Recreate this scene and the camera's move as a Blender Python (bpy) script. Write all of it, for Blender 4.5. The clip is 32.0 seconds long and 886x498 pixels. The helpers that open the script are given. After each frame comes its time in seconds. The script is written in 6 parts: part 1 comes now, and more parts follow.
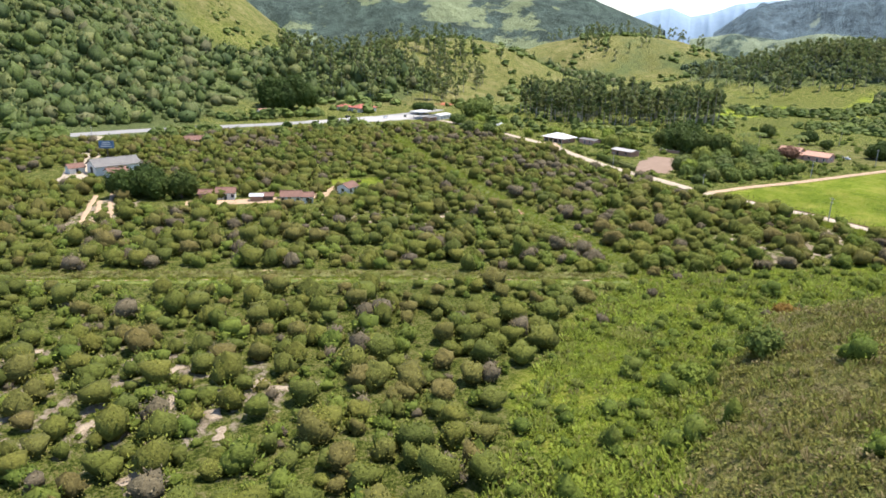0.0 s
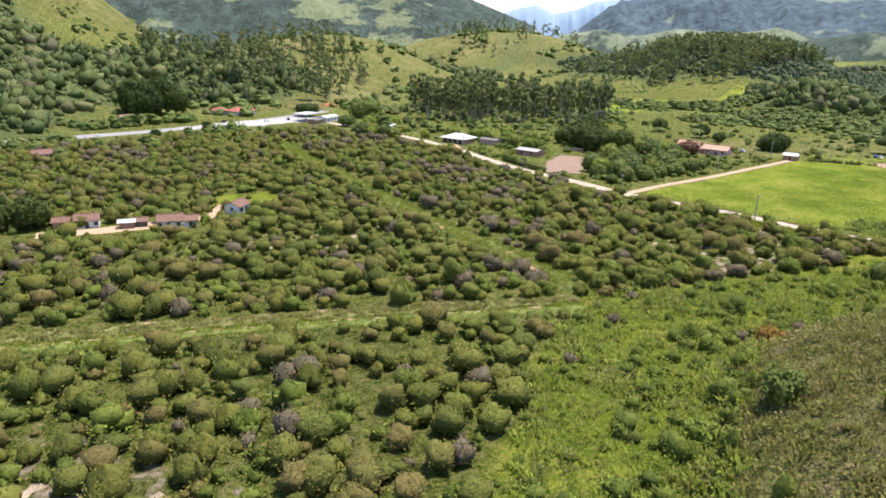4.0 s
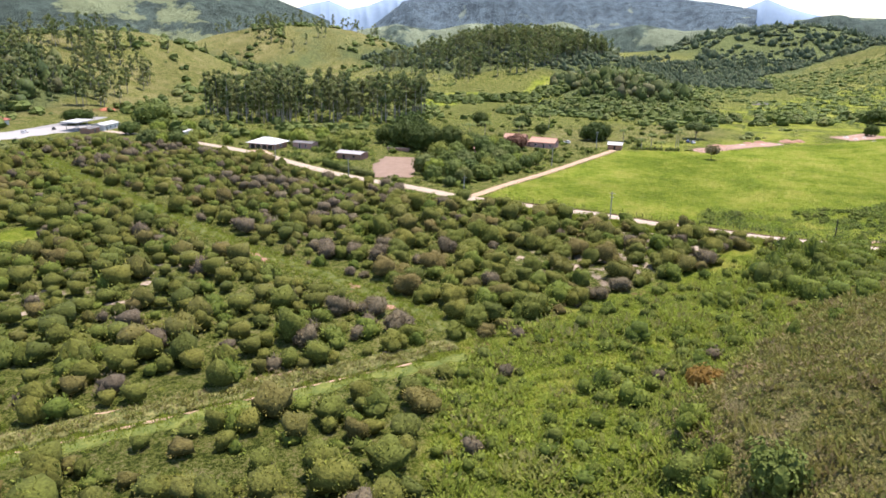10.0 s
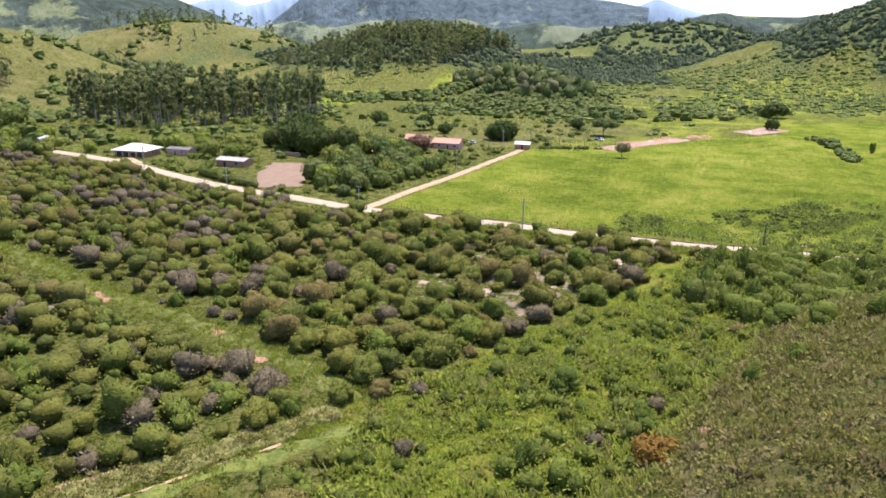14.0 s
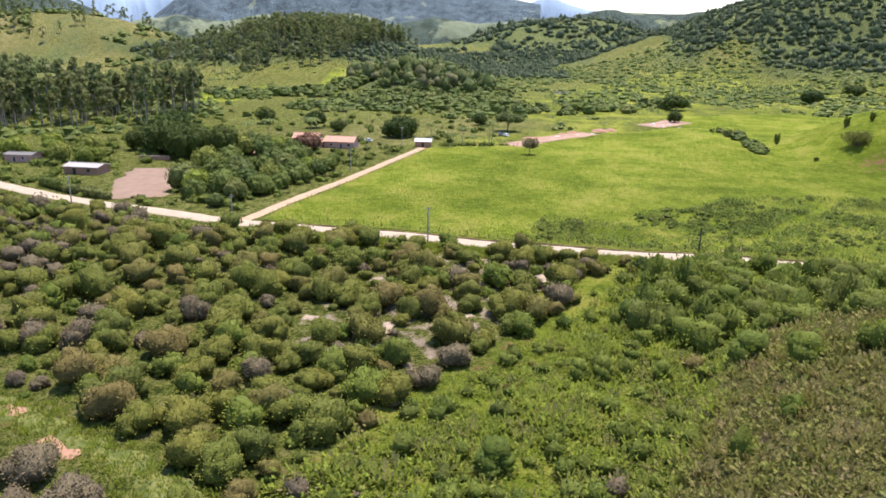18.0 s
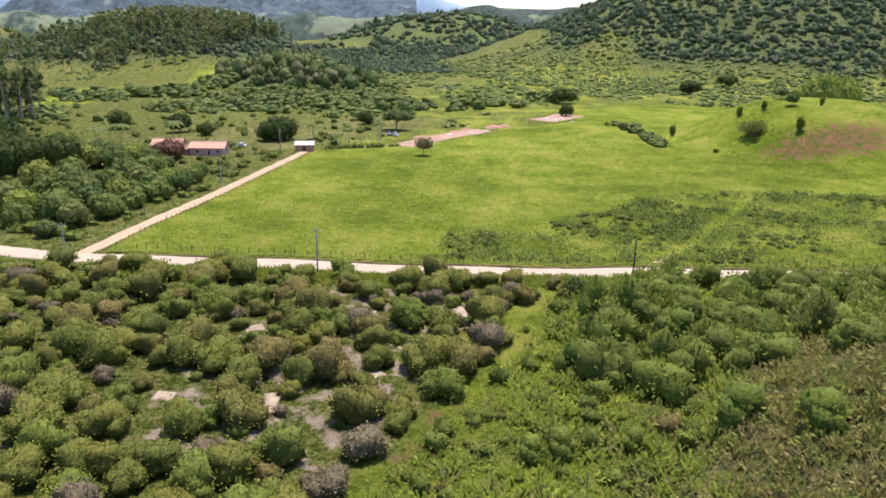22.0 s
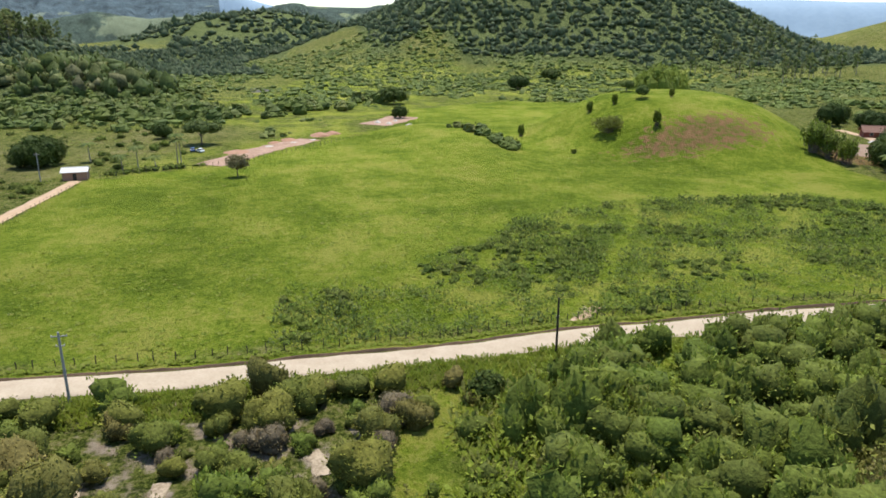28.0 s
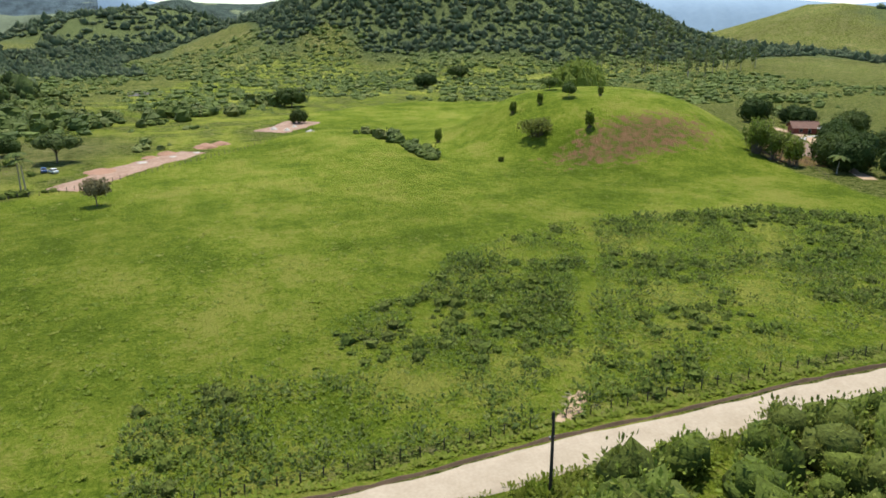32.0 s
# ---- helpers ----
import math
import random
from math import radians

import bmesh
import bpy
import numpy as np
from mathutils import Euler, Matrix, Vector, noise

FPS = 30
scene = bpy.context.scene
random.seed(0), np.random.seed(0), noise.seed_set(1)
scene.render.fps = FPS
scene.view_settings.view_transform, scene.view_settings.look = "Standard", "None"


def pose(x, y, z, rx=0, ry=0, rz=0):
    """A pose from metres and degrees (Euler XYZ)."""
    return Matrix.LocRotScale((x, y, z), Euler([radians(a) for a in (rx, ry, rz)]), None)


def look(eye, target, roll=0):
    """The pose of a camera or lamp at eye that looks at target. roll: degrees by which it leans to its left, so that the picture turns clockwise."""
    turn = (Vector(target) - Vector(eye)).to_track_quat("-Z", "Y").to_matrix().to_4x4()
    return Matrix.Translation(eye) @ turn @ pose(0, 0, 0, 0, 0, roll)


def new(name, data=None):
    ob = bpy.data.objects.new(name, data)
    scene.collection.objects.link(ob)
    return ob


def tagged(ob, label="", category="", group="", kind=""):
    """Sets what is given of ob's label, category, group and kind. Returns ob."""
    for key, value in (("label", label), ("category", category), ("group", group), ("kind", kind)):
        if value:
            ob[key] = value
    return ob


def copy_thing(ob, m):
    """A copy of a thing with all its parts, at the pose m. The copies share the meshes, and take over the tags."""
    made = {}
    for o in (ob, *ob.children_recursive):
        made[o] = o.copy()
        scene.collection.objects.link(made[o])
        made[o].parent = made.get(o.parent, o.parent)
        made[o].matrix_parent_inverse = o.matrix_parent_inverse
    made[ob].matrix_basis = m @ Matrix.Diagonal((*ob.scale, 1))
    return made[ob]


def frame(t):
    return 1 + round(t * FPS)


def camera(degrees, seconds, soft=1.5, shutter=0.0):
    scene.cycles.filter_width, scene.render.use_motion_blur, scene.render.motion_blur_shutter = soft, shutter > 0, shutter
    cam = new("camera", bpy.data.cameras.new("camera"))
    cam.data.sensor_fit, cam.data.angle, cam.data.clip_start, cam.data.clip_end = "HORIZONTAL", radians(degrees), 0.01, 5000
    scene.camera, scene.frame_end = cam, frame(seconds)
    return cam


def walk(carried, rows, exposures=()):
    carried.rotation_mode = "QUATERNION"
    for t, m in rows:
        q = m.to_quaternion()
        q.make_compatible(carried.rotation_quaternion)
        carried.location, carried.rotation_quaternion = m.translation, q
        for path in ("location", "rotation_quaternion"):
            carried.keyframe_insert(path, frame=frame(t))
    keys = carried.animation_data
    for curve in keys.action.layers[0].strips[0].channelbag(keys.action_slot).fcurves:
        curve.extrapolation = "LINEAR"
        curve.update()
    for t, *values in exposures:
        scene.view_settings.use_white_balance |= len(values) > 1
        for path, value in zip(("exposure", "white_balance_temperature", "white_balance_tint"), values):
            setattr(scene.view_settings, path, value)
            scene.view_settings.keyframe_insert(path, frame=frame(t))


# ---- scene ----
cam = camera(63.8, 32.0, soft=1.7)
PATH = [
    (0, (1.935, 1.178, 63.691), (3.122, 2.678, 63.106), 1.6),
    (0.5, (3.516, 5.815, 63.651), (4.76, 7.27, 63.071), 1.3),
    (1, (4.984, 10.051, 63.527), (6.264, 11.473, 62.945), 1.4),
    (1.5, (6.364, 13.908, 63.341), (7.678, 15.298, 62.758), 1.5),
    (2, (7.727, 17.568, 63.141), (9.075, 18.926, 62.558), 1.5),
    (2.5, (9.165, 21.194, 62.956), (10.537, 22.527, 62.372), 1.5),
    (4.5, (15.234, 35.815, 61.637), (16.693, 37.053, 61.056), 1.3),
    (5, (16.781, 39.326, 61.446), (18.28, 40.516, 60.866), 1.3),
    (5.5, (18.452, 42.667, 61.239), (19.994, 43.8, 60.657), 1.1),
    (6, (20.285, 45.787, 60.993), (21.866, 46.865, 60.412), 1.1),
    (6.5, (22.336, 48.616, 60.696), (23.945, 49.653, 60.115), 1.1),
    (7, (24.623, 51.171, 60.361), (26.248, 52.181, 59.78), 1.1),
    (7.5, (27.165, 53.55, 60.007), (28.805, 54.538, 59.426), 1.1),
    (8, (29.97, 55.748, 59.666), (31.622, 56.713, 59.085), 1.1),
    (8.5, (32.962, 57.745, 59.313), (34.63, 58.683, 58.732), 1.1),
    (9, (36.12, 59.544, 58.956), (37.805, 60.451, 58.374), 1.1),
    (9.5, (39.501, 61.119, 58.61), (41.203, 61.993, 58.028), 1.0),
    (10, (42.849, 62.584, 58.262), (44.568, 63.424, 57.68), 0.9),
    (10.5, (46.228, 63.942, 57.897), (47.963, 64.748, 57.314), 1.0),
    (11, (49.686, 65.195, 57.534), (51.436, 65.969, 56.952), 1.0),
    (11.5, (53.244, 66.345, 57.178), (55.006, 67.091, 56.597), 1.0),
    (12, (56.881, 67.402, 56.845), (58.654, 68.122, 56.263), 0.9),
    (12.5, (60.565, 68.409, 56.544), (62.348, 69.102, 55.962), 0.9),
    (13, (64.262, 69.285, 56.275), (66.055, 69.951, 55.693), 0.9),
    (13.5, (67.913, 70.057, 55.999), (69.716, 70.694, 55.416), 0.9),
    (14, (71.579, 70.721, 55.712), (73.393, 71.33, 55.129), 0.9),
    (14.5, (75.31, 71.397, 55.383), (77.131, 71.98, 54.799), 0.9),
    (16.5, (90.53, 74.981, 52.7), (92.387, 75.443, 52.118), 0.9),
    (17, (94.335, 75.923, 52.294), (96.199, 76.353, 51.71), 0.9),
    (17.5, (98.17, 76.862, 51.863), (100.042, 77.254, 51.278), 1.0),
    (18, (101.885, 77.922, 51.426), (103.765, 78.269, 50.84), 1.1),
    (18.5, (105.556, 78.988, 51.009), (107.444, 79.289, 50.422), 1.1),
    (19, (109.198, 79.973, 50.604), (111.093, 80.229, 50.018), 1.0),
    (19.5, (112.864, 80.955, 50.244), (114.763, 81.175, 49.657), 1.0),
    (20, (116.502, 81.884, 49.896), (118.405, 82.068, 49.308), 1.0),
    (20.5, (120.076, 82.728, 49.555), (121.981, 82.877, 48.966), 0.9),
    (21, (123.648, 83.419, 49.233), (125.556, 83.534, 48.644), 0.8),
    (21.5, (127.291, 83.994, 48.943), (129.201, 84.07, 48.354), 0.7),
    (22, (131.07, 84.523, 48.702), (132.981, 84.557, 48.112), 0.8),
    (22.5, (134.978, 85.041, 48.515), (136.889, 85.014, 47.926), 0.7),
    (23, (138.953, 85.56, 48.361), (140.862, 85.462, 47.772), 0.6),
    (23.5, (142.96, 85.962, 48.247), (144.864, 85.801, 47.659), 0.5),
    (24, (146.91, 86.329, 48.102), (148.812, 86.14, 47.513), 0.6),
    (24.5, (150.75, 86.626, 47.91), (152.65, 86.423, 47.32), 0.5),
    (25, (154.537, 86.812, 47.668), (156.434, 86.588, 47.077), 0.5),
    (25.5, (158.475, 86.823, 47.356), (160.368, 86.568, 46.764), 0.5),
    (27.5, (176.194, 86.148, 45.071), (178.064, 85.757, 44.481), 0.5),
    (28, (181.721, 85.585, 44.94), (183.582, 85.146, 44.354), 0.1),
    (28.5, (187.477, 84.889, 44.821), (189.328, 84.415, 44.232), 0.1),
    (29, (193.201, 84.035, 44.719), (195.041, 83.516, 44.13), -0.1),
    (29.5, (198.07, 83.313, 44.487), (199.899, 82.761, 43.895), 0.0),
    (30, (202.316, 82.645, 44.247), (204.135, 82.059, 43.654), 0.0),
    (30.5, (206.256, 81.874, 44.011), (208.065, 81.259, 43.418), -0.1),
    (31, (210.139, 81.012, 43.793), (211.939, 80.372, 43.201), -0.2),
    (31.5, (213.988, 80.094, 43.579), (215.778, 79.429, 42.986), -0.1),
    (32, (217.829, 79.118, 43.424), (219.611, 78.431, 42.831), -0.2),
]
walk(cam, [(t, look(eye, target, roll)) for t, eye, target, roll in PATH], [(0, 0.92, 6500, 12), (8, 0.92, 6500, 20), (21, 0.84, 6500, 19), (25, 0.63, 6500, 16), (29, 0.5, 6500, 6), (32, 0.42, 6500, 5)])

# ---- light ----
SUN_AZ, SUN_EL = -18.0, 73.0
world = bpy.data.worlds.new("sky")
scene.world = world
world.use_nodes = True
wn = world.node_tree
sky = wn.nodes.new("ShaderNodeTexSky")
sky.sky_type, sky.sun_disc = "NISHITA", False
sky.sun_elevation, sky.sun_rotation = radians(SUN_EL), radians(90.0 - SUN_AZ)
sky.air_density, sky.dust_density, sky.ozone_density = 1.0, 0.25, 2.2
wn.links.new(sky.outputs[0], wn.nodes["Background"].inputs[0])
wn.nodes["Background"].inputs[1].default_value = 0.15
sun = new("sun", bpy.data.lights.new("sun", "SUN"))
sun.data.energy, sun.data.angle, sun.data.color = 4.9, radians(0.5), (1.0, 0.95, 0.86)
sun_dir = Vector((math.cos(radians(SUN_AZ)) * math.cos(radians(SUN_EL)), math.sin(radians(SUN_AZ)) * math.cos(radians(SUN_EL)), math.sin(radians(SUN_EL))))
sun.matrix_world = look(sun_dir * 400, (0, 0, 0))

rng = np.random.default_rng(7)


# ---- materials ----
def shader(name, rough=0.8, metal=0.0, spec=0.3):
    m = bpy.data.materials.new(name)
    m.use_nodes = True
    b = m.node_tree.nodes["Principled BSDF"]
    b.inputs["Roughness"].default_value, b.inputs["Metallic"].default_value = rough, metal
    b.inputs["Specular IOR Level"].default_value = spec
    return m, m.node_tree, b


def node(tree, kind, **values):
    n = tree.nodes.new(kind)
    for key, value in values.items():
        n.inputs[key.replace("_", " ")].default_value = value
    return n


def noise_of(tree, scale, detail=4.0, rough=0.55):
    """Noise over world place, in 1/metres."""
    g = tree.nodes.new("ShaderNodeNewGeometry")
    n = node(tree, "ShaderNodeTexNoise", Scale=scale, Detail=detail, Roughness=rough)
    tree.links.new(g.outputs["Position"], n.inputs["Vector"])
    return n.outputs["Fac"]


def ramp(tree, fac, stops):
    r = tree.nodes.new("ShaderNodeValToRGB")
    e = r.color_ramp.elements
    while len(e) < len(stops):
        e.new(0.5)
    for item, (p, c) in zip(e, stops):
        item.position, item.color = p, (*c, 1)
    tree.links.new(fac, r.inputs[0])
    return r.outputs[0]


def blend(tree, a, b, fac, kind="MIX"):
    m = tree.nodes.new("ShaderNodeMix")
    m.data_type, m.blend_type = "RGBA", kind
    for value, sock in ((fac, m.inputs[0]), (a, m.inputs[6]), (b, m.inputs[7])):
        if isinstance(value, (int, float)):
            sock.default_value = value
        elif isinstance(value, tuple):
            sock.default_value = (*value, 1)
        else:
            tree.links.new(value, sock)
    return m.outputs[2]


def maths(tree, op, a, b=0.0, c=0.0):
    m = tree.nodes.new("ShaderNodeMath")
    m.operation = op
    for value, sock in zip((a, b, c), m.inputs):
        if isinstance(value, (int, float)):
            sock.default_value = value
        else:
            tree.links.new(value, sock)
    return m.outputs[0]


def bump(tree, b, height, strength, distance):
    n = node(tree, "ShaderNodeBump", Strength=strength, Distance=distance)
    tree.links.new(height, n.inputs["Height"])
    tree.links.new(n.outputs[0], b.inputs["Normal"])


def attribute(tree, name):
    n = tree.nodes.new("ShaderNodeAttribute")
    n.attribute_name = name
    return n.outputs["Fac"]


def surface(name, dark, light, scale, rough=0.8, metal=0.0, relief=0.02, fine=8.0, low=0.3, high=0.75):
    """A weathered surface: broad stains and fine grain between two colours."""
    m, t, b = shader(name, rough, metal)
    broad, grain = noise_of(t, scale, 5), noise_of(t, scale * fine, 4)
    mixed = maths(t, "MULTIPLY_ADD", grain, 0.5, maths(t, "MULTIPLY", broad, 0.6))
    t.links.new(ramp(t, mixed, [(low, dark), (high, light)]), b.inputs["Base Color"])
    bump(t, b, grain, 0.6, relief)
    return m


def foliage(name, stops, through_light=0.3, rough=0.6, ragged=0.0, gaps=True):
    """Leaves: each plant takes its own tone, each spray is mottled by its single leaves; ragged sprays have gaps between the leaves."""
    m, t, b = shader(name, rough, 0.0, 0.1)
    info, geo = t.nodes.new("ShaderNodeObjectInfo"), t.nodes.new("ShaderNodeNewGeometry")
    tone = maths(t, "FRACT", maths(t, "ADD", info.outputs["Random"], attribute(t, "tint")))
    colour = ramp(t, tone, stops)
    leaf = maths(t, "MULTIPLY_ADD", geo.outputs["Random Per Island"], 0.2, 0.9)
    colour = blend(t, colour, leaf, 1.0, "MULTIPLY")
    patch = maths(t, "MULTIPLY_ADD", noise_of(t, 0.9, 3), 0.45, 0.79)
    colour = blend(t, colour, patch, 1.0, "MULTIPLY")
    if ragged:
        single = noise_of(t, ragged, 2, 0.6)
        mottle = maths(t, "MULTIPLY_ADD", single, 1.7, 0.2)
        colour = blend(t, colour, mottle, 1.0, "MULTIPLY")
        bump(t, b, single, 0.8, 0.25)
    t.links.new(colour, b.inputs["Base Color"])
    back = t.nodes.new("ShaderNodeBsdfTranslucent")
    t.links.new(colour, back.inputs[0])
    mix = node(t, "ShaderNodeMixShader", Fac=through_light)
    t.links.new(b.outputs[0], mix.inputs[1])
    t.links.new(back.outputs[0], mix.inputs[2])
    last = mix
    if ragged and gaps:
        gap = node(t, "ShaderNodeBsdfTransparent")
        last = t.nodes.new("ShaderNodeMixShader")
        t.links.new(maths(t, "LESS_THAN", noise_of(t, ragged * 0.9, 1, 0.5), 0.42), last.inputs[0])
        t.links.new(mix.outputs[0], last.inputs[1])
        t.links.new(gap.outputs[0], last.inputs[2])
    t.links.new(last.outputs[0], t.nodes["Material Output"].inputs[0])
    return m


leaf_orchard = foliage("citrus_leaves", [(0.0, (0.118, 0.138, 0.025)), (0.3, (0.175, 0.178, 0.031)), (0.55, (0.142, 0.164, 0.028)), (0.8, (0.195, 0.178, 0.038)), (1.0, (0.175, 0.142, 0.045))], 0.08, ragged=4.5, gaps=False)
leaf_dry = foliage("dry_twigs", [(0.0, (0.185, 0.142, 0.085)), (0.5, (0.20, 0.168, 0.078)), (1.0, (0.165, 0.132, 0.088))], 0.12, 0.8, ragged=6.0, gaps=False)
leaf_bright = foliage("broad_leaves", [(0.0, (0.155, 0.202, 0.032)), (0.4, (0.205, 0.245, 0.038)), (0.7, (0.135, 0.172, 0.03)), (1.0, (0.205, 0.218, 0.048))], 0.28, ragged=4.0, gaps=False)
leaf_dark = foliage("dark_leaves", [(0.0, (0.034, 0.056, 0.014)), (0.5, (0.048, 0.074, 0.016)), (1.0, (0.068, 0.09, 0.02))], ragged=2.5)
leaf_wood = foliage("woodland_leaves", [(0.0, (0.065, 0.095, 0.024)), (0.4, (0.12, 0.15, 0.032)), (0.75, (0.082, 0.108, 0.03)), (1.0, (0.155, 0.165, 0.048))], 0.25, ragged=2.2, gaps=False)
leaf_forest = foliage("forest_leaves", [(0.0, (0.042, 0.064, 0.022)), (0.35, (0.09, 0.116, 0.031)), (0.6, (0.058, 0.08, 0.027)), (0.85, (0.13, 0.142, 0.047)), (1.0, (0.105, 0.102, 0.05))], 0.15, ragged=0.9, gaps=False)
leaf_gum = foliage("gum_tree_leaves", [(0.0, (0.115, 0.150, 0.055)), (0.5, (0.165, 0.195, 0.066)), (1.0, (0.20, 0.21, 0.085))], 0.48)
leaf_scrub = foliage("scrub_leaves", [(0.0, (0.165, 0.17, 0.040)), (0.35, (0.22, 0.20, 0.056)), (0.6, (0.145, 0.172, 0.034)), (0.8, (0.245, 0.205, 0.082)), (1.0, (0.19, 0.148, 0.075))], 0.25, ragged=6.0, gaps=False)
leaf_weed = foliage("weed_leaves", [(0.0, (0.205, 0.255, 0.036)), (0.35, (0.255, 0.305, 0.046)), (0.6, (0.18, 0.222, 0.036)), (0.85, (0.215, 0.225, 0.055)), (1.0, (0.20, 0.19, 0.07))], 0.35, ragged=4.0, gaps=False)
# far woods are paler and bluer: distance haze put into the leaf colour
leaf_far = foliage("haze_tinted_woods", [(0.0, (0.098, 0.132, 0.072)), (0.4, (0.142, 0.178, 0.09)), (0.75, (0.116, 0.148, 0.08)), (1.0, (0.17, 0.19, 0.104))], 0.35)
leaf_meadow = foliage("meadow_bush_leaves", [(0.0, (0.088, 0.122, 0.034)), (0.4, (0.15, 0.19, 0.046)), (0.75, (0.112, 0.148, 0.04)), (1.0, (0.195, 0.215, 0.066))], 0.3, ragged=1.5, gaps=False)
leaf_low = foliage("low_weed_leaves", [(0.0, (0.105, 0.135, 0.024)), (0.5, (0.14, 0.168, 0.03)), (1.0, (0.15, 0.148, 0.04))], 0.2, ragged=4.0, gaps=False)
leaf_red = foliage("reddish_leaves", [(0.0, (0.128, 0.067, 0.042)), (1.0, (0.156, 0.085, 0.055))])
leaf_orange = foliage("russet_leaves", [(0.0, (0.170, 0.104, 0.022)), (1.0, (0.199, 0.116, 0.024))])
leaf_pale = foliage("thin_greyish_leaves", [(0.0, (0.170, 0.152, 0.073)), (1.0, (0.199, 0.171, 0.085))])
# crown bodies darker than their leaves: shade between the twigs put into colour
inner_olive = foliage("shaded_citrus_body", [(0.0, (0.06, 0.072, 0.016)), (0.3, (0.10, 0.097, 0.02)), (0.6, (0.075, 0.087, 0.017)), (1.0, (0.1, 0.08, 0.027))], 0.0, 0.9, ragged=2.0, gaps=False)
inner_dry = foliage("shaded_dry_body", [(0.0, (0.085, 0.068, 0.045)), (1.0, (0.105, 0.086, 0.05))], 0.0, 0.9, ragged=2.0, gaps=False)
inner_green = foliage("shaded_green_body", [(0.0, (0.06, 0.083, 0.015)), (0.5, (0.088, 0.108, 0.019)), (1.0, (0.073, 0.086, 0.019))], 0.0, 0.9, ragged=2.0, gaps=False)
inner_scrub = foliage("shaded_scrub_body", [(0.0, (0.125, 0.128, 0.038)), (0.5, (0.155, 0.14, 0.052)), (1.0, (0.138, 0.115, 0.055))], 0.0, 0.9, ragged=2.0, gaps=False)
leaf_herb = foliage("tall_herb_leaves", [(0.0, (0.165, 0.235, 0.040)), (0.4, (0.215, 0.275, 0.055)), (0.7, (0.150, 0.205, 0.035)), (1.0, (0.24, 0.265, 0.085))], 0.45, ragged=6.0)
grass_blade = foliage("grass_blades", [(0.0, (0.150, 0.20, 0.024)), (0.5, (0.19, 0.232, 0.028)), (1.0, (0.225, 0.24, 0.05))], 0.4)
bark = surface("bark", (0.08, 0.06, 0.045), (0.2, 0.16, 0.12), 1.5)
bark_pale = surface("pale_bark", (0.2, 0.17, 0.13), (0.38, 0.34, 0.28), 1.2)
road_soil = surface("road_soil", (0.28, 0.22, 0.155), (0.39, 0.32, 0.24), 0.35, 0.95, 0, 0.03)
path_soil = surface("path_soil", (0.29, 0.19, 0.11), (0.42, 0.30, 0.20), 0.4, 0.95, 0, 0.03)
red_soil = surface("red_soil", (0.21, 0.105, 0.062), (0.35, 0.205, 0.14), 0.3, 0.95, 0, 0.05)
pale_soil = surface("pale_soil", (0.17, 0.085, 0.052), (0.36, 0.25, 0.185), 0.13, 0.95, 0, 0.05)
yard_soil = surface("yard_soil", (0.15, 0.098, 0.066), (0.25, 0.175, 0.125), 0.3, 0.95, 0, 0.05)
sand_mat = surface("orchard_sand", (0.16, 0.12, 0.078), (0.33, 0.265, 0.19), 0.6, 0.95, 0, 0.05, 5.0, 0.42, 0.66)
white_sand = surface("white_sand", (0.30, 0.275, 0.24), (0.44, 0.41, 0.37), 0.5, 0.95)
asphalt = surface("worn_asphalt", (0.18, 0.172, 0.165), (0.26, 0.25, 0.235), 0.25, 0.9)
concrete_mat = surface("concrete", (0.24, 0.228, 0.21), (0.35, 0.335, 0.31), 0.8, 0.9)
white_wall = surface("white_wall", (0.55, 0.53, 0.48), (0.74, 0.73, 0.69), 0.7, 0.85)
pink_wall = surface("pink_wall", (0.42, 0.24, 0.20), (0.55, 0.34, 0.29), 0.7, 0.85)
brick_wall = surface("bare_brick_wall", (0.26, 0.14, 0.10), (0.38, 0.22, 0.15), 0.9, 0.9)
tile_brown = surface("old_roof_tiles", (0.10, 0.052, 0.04), (0.21, 0.115, 0.085), 1.1, 0.85, 0, 0.06)
tile_red = surface("red_roof_tiles", (0.22, 0.065, 0.045), (0.34, 0.115, 0.08), 1.1, 0.8, 0, 0.06)
tile_orange = surface("orange_roof_tiles", (0.33, 0.17, 0.115), (0.49, 0.295, 0.215), 1.1, 0.8, 0, 0.06)
sheet_grey = surface("fibre_cement_sheet", (0.10, 0.093, 0.086), (0.19, 0.178, 0.165), 0.8, 0.8, 0, 0.05)
sheet_white = surface("pale_sheet_roof", (0.42, 0.41, 0.40), (0.58, 0.57, 0.56), 0.6, 0.6)
sheet_pale = surface("stained_sheet_roof", (0.26, 0.235, 0.22), (0.42, 0.395, 0.375), 0.5, 0.7)
dark_inside = surface("dark_opening", (0.015, 0.015, 0.016), (0.035, 0.035, 0.035), 2.0, 0.4)
bank_soil = surface("cut_bank_soil", (0.075, 0.048, 0.028), (0.16, 0.105, 0.065), 0.8, 0.95, 0, 0.05)
wood_old = surface("weathered_wood", (0.07, 0.055, 0.04), (0.17, 0.14, 0.11), 2.5, 0.9)
wood_dark = surface("tarred_wood", (0.025, 0.02, 0.017), (0.06, 0.05, 0.04), 2.0, 0.85)
blue_paint = surface("blue_paint", (0.05, 0.10, 0.19), (0.08, 0.15, 0.26), 1.5, 0.6)
rusty_wire = surface("rusty_wire", (0.05, 0.035, 0.025), (0.10, 0.075, 0.055), 3.0, 0.8)
metal_grey = surface("galvanised_metal", (0.3, 0.31, 0.32), (0.45, 0.46, 0.47), 2.0, 0.45, 0.7)
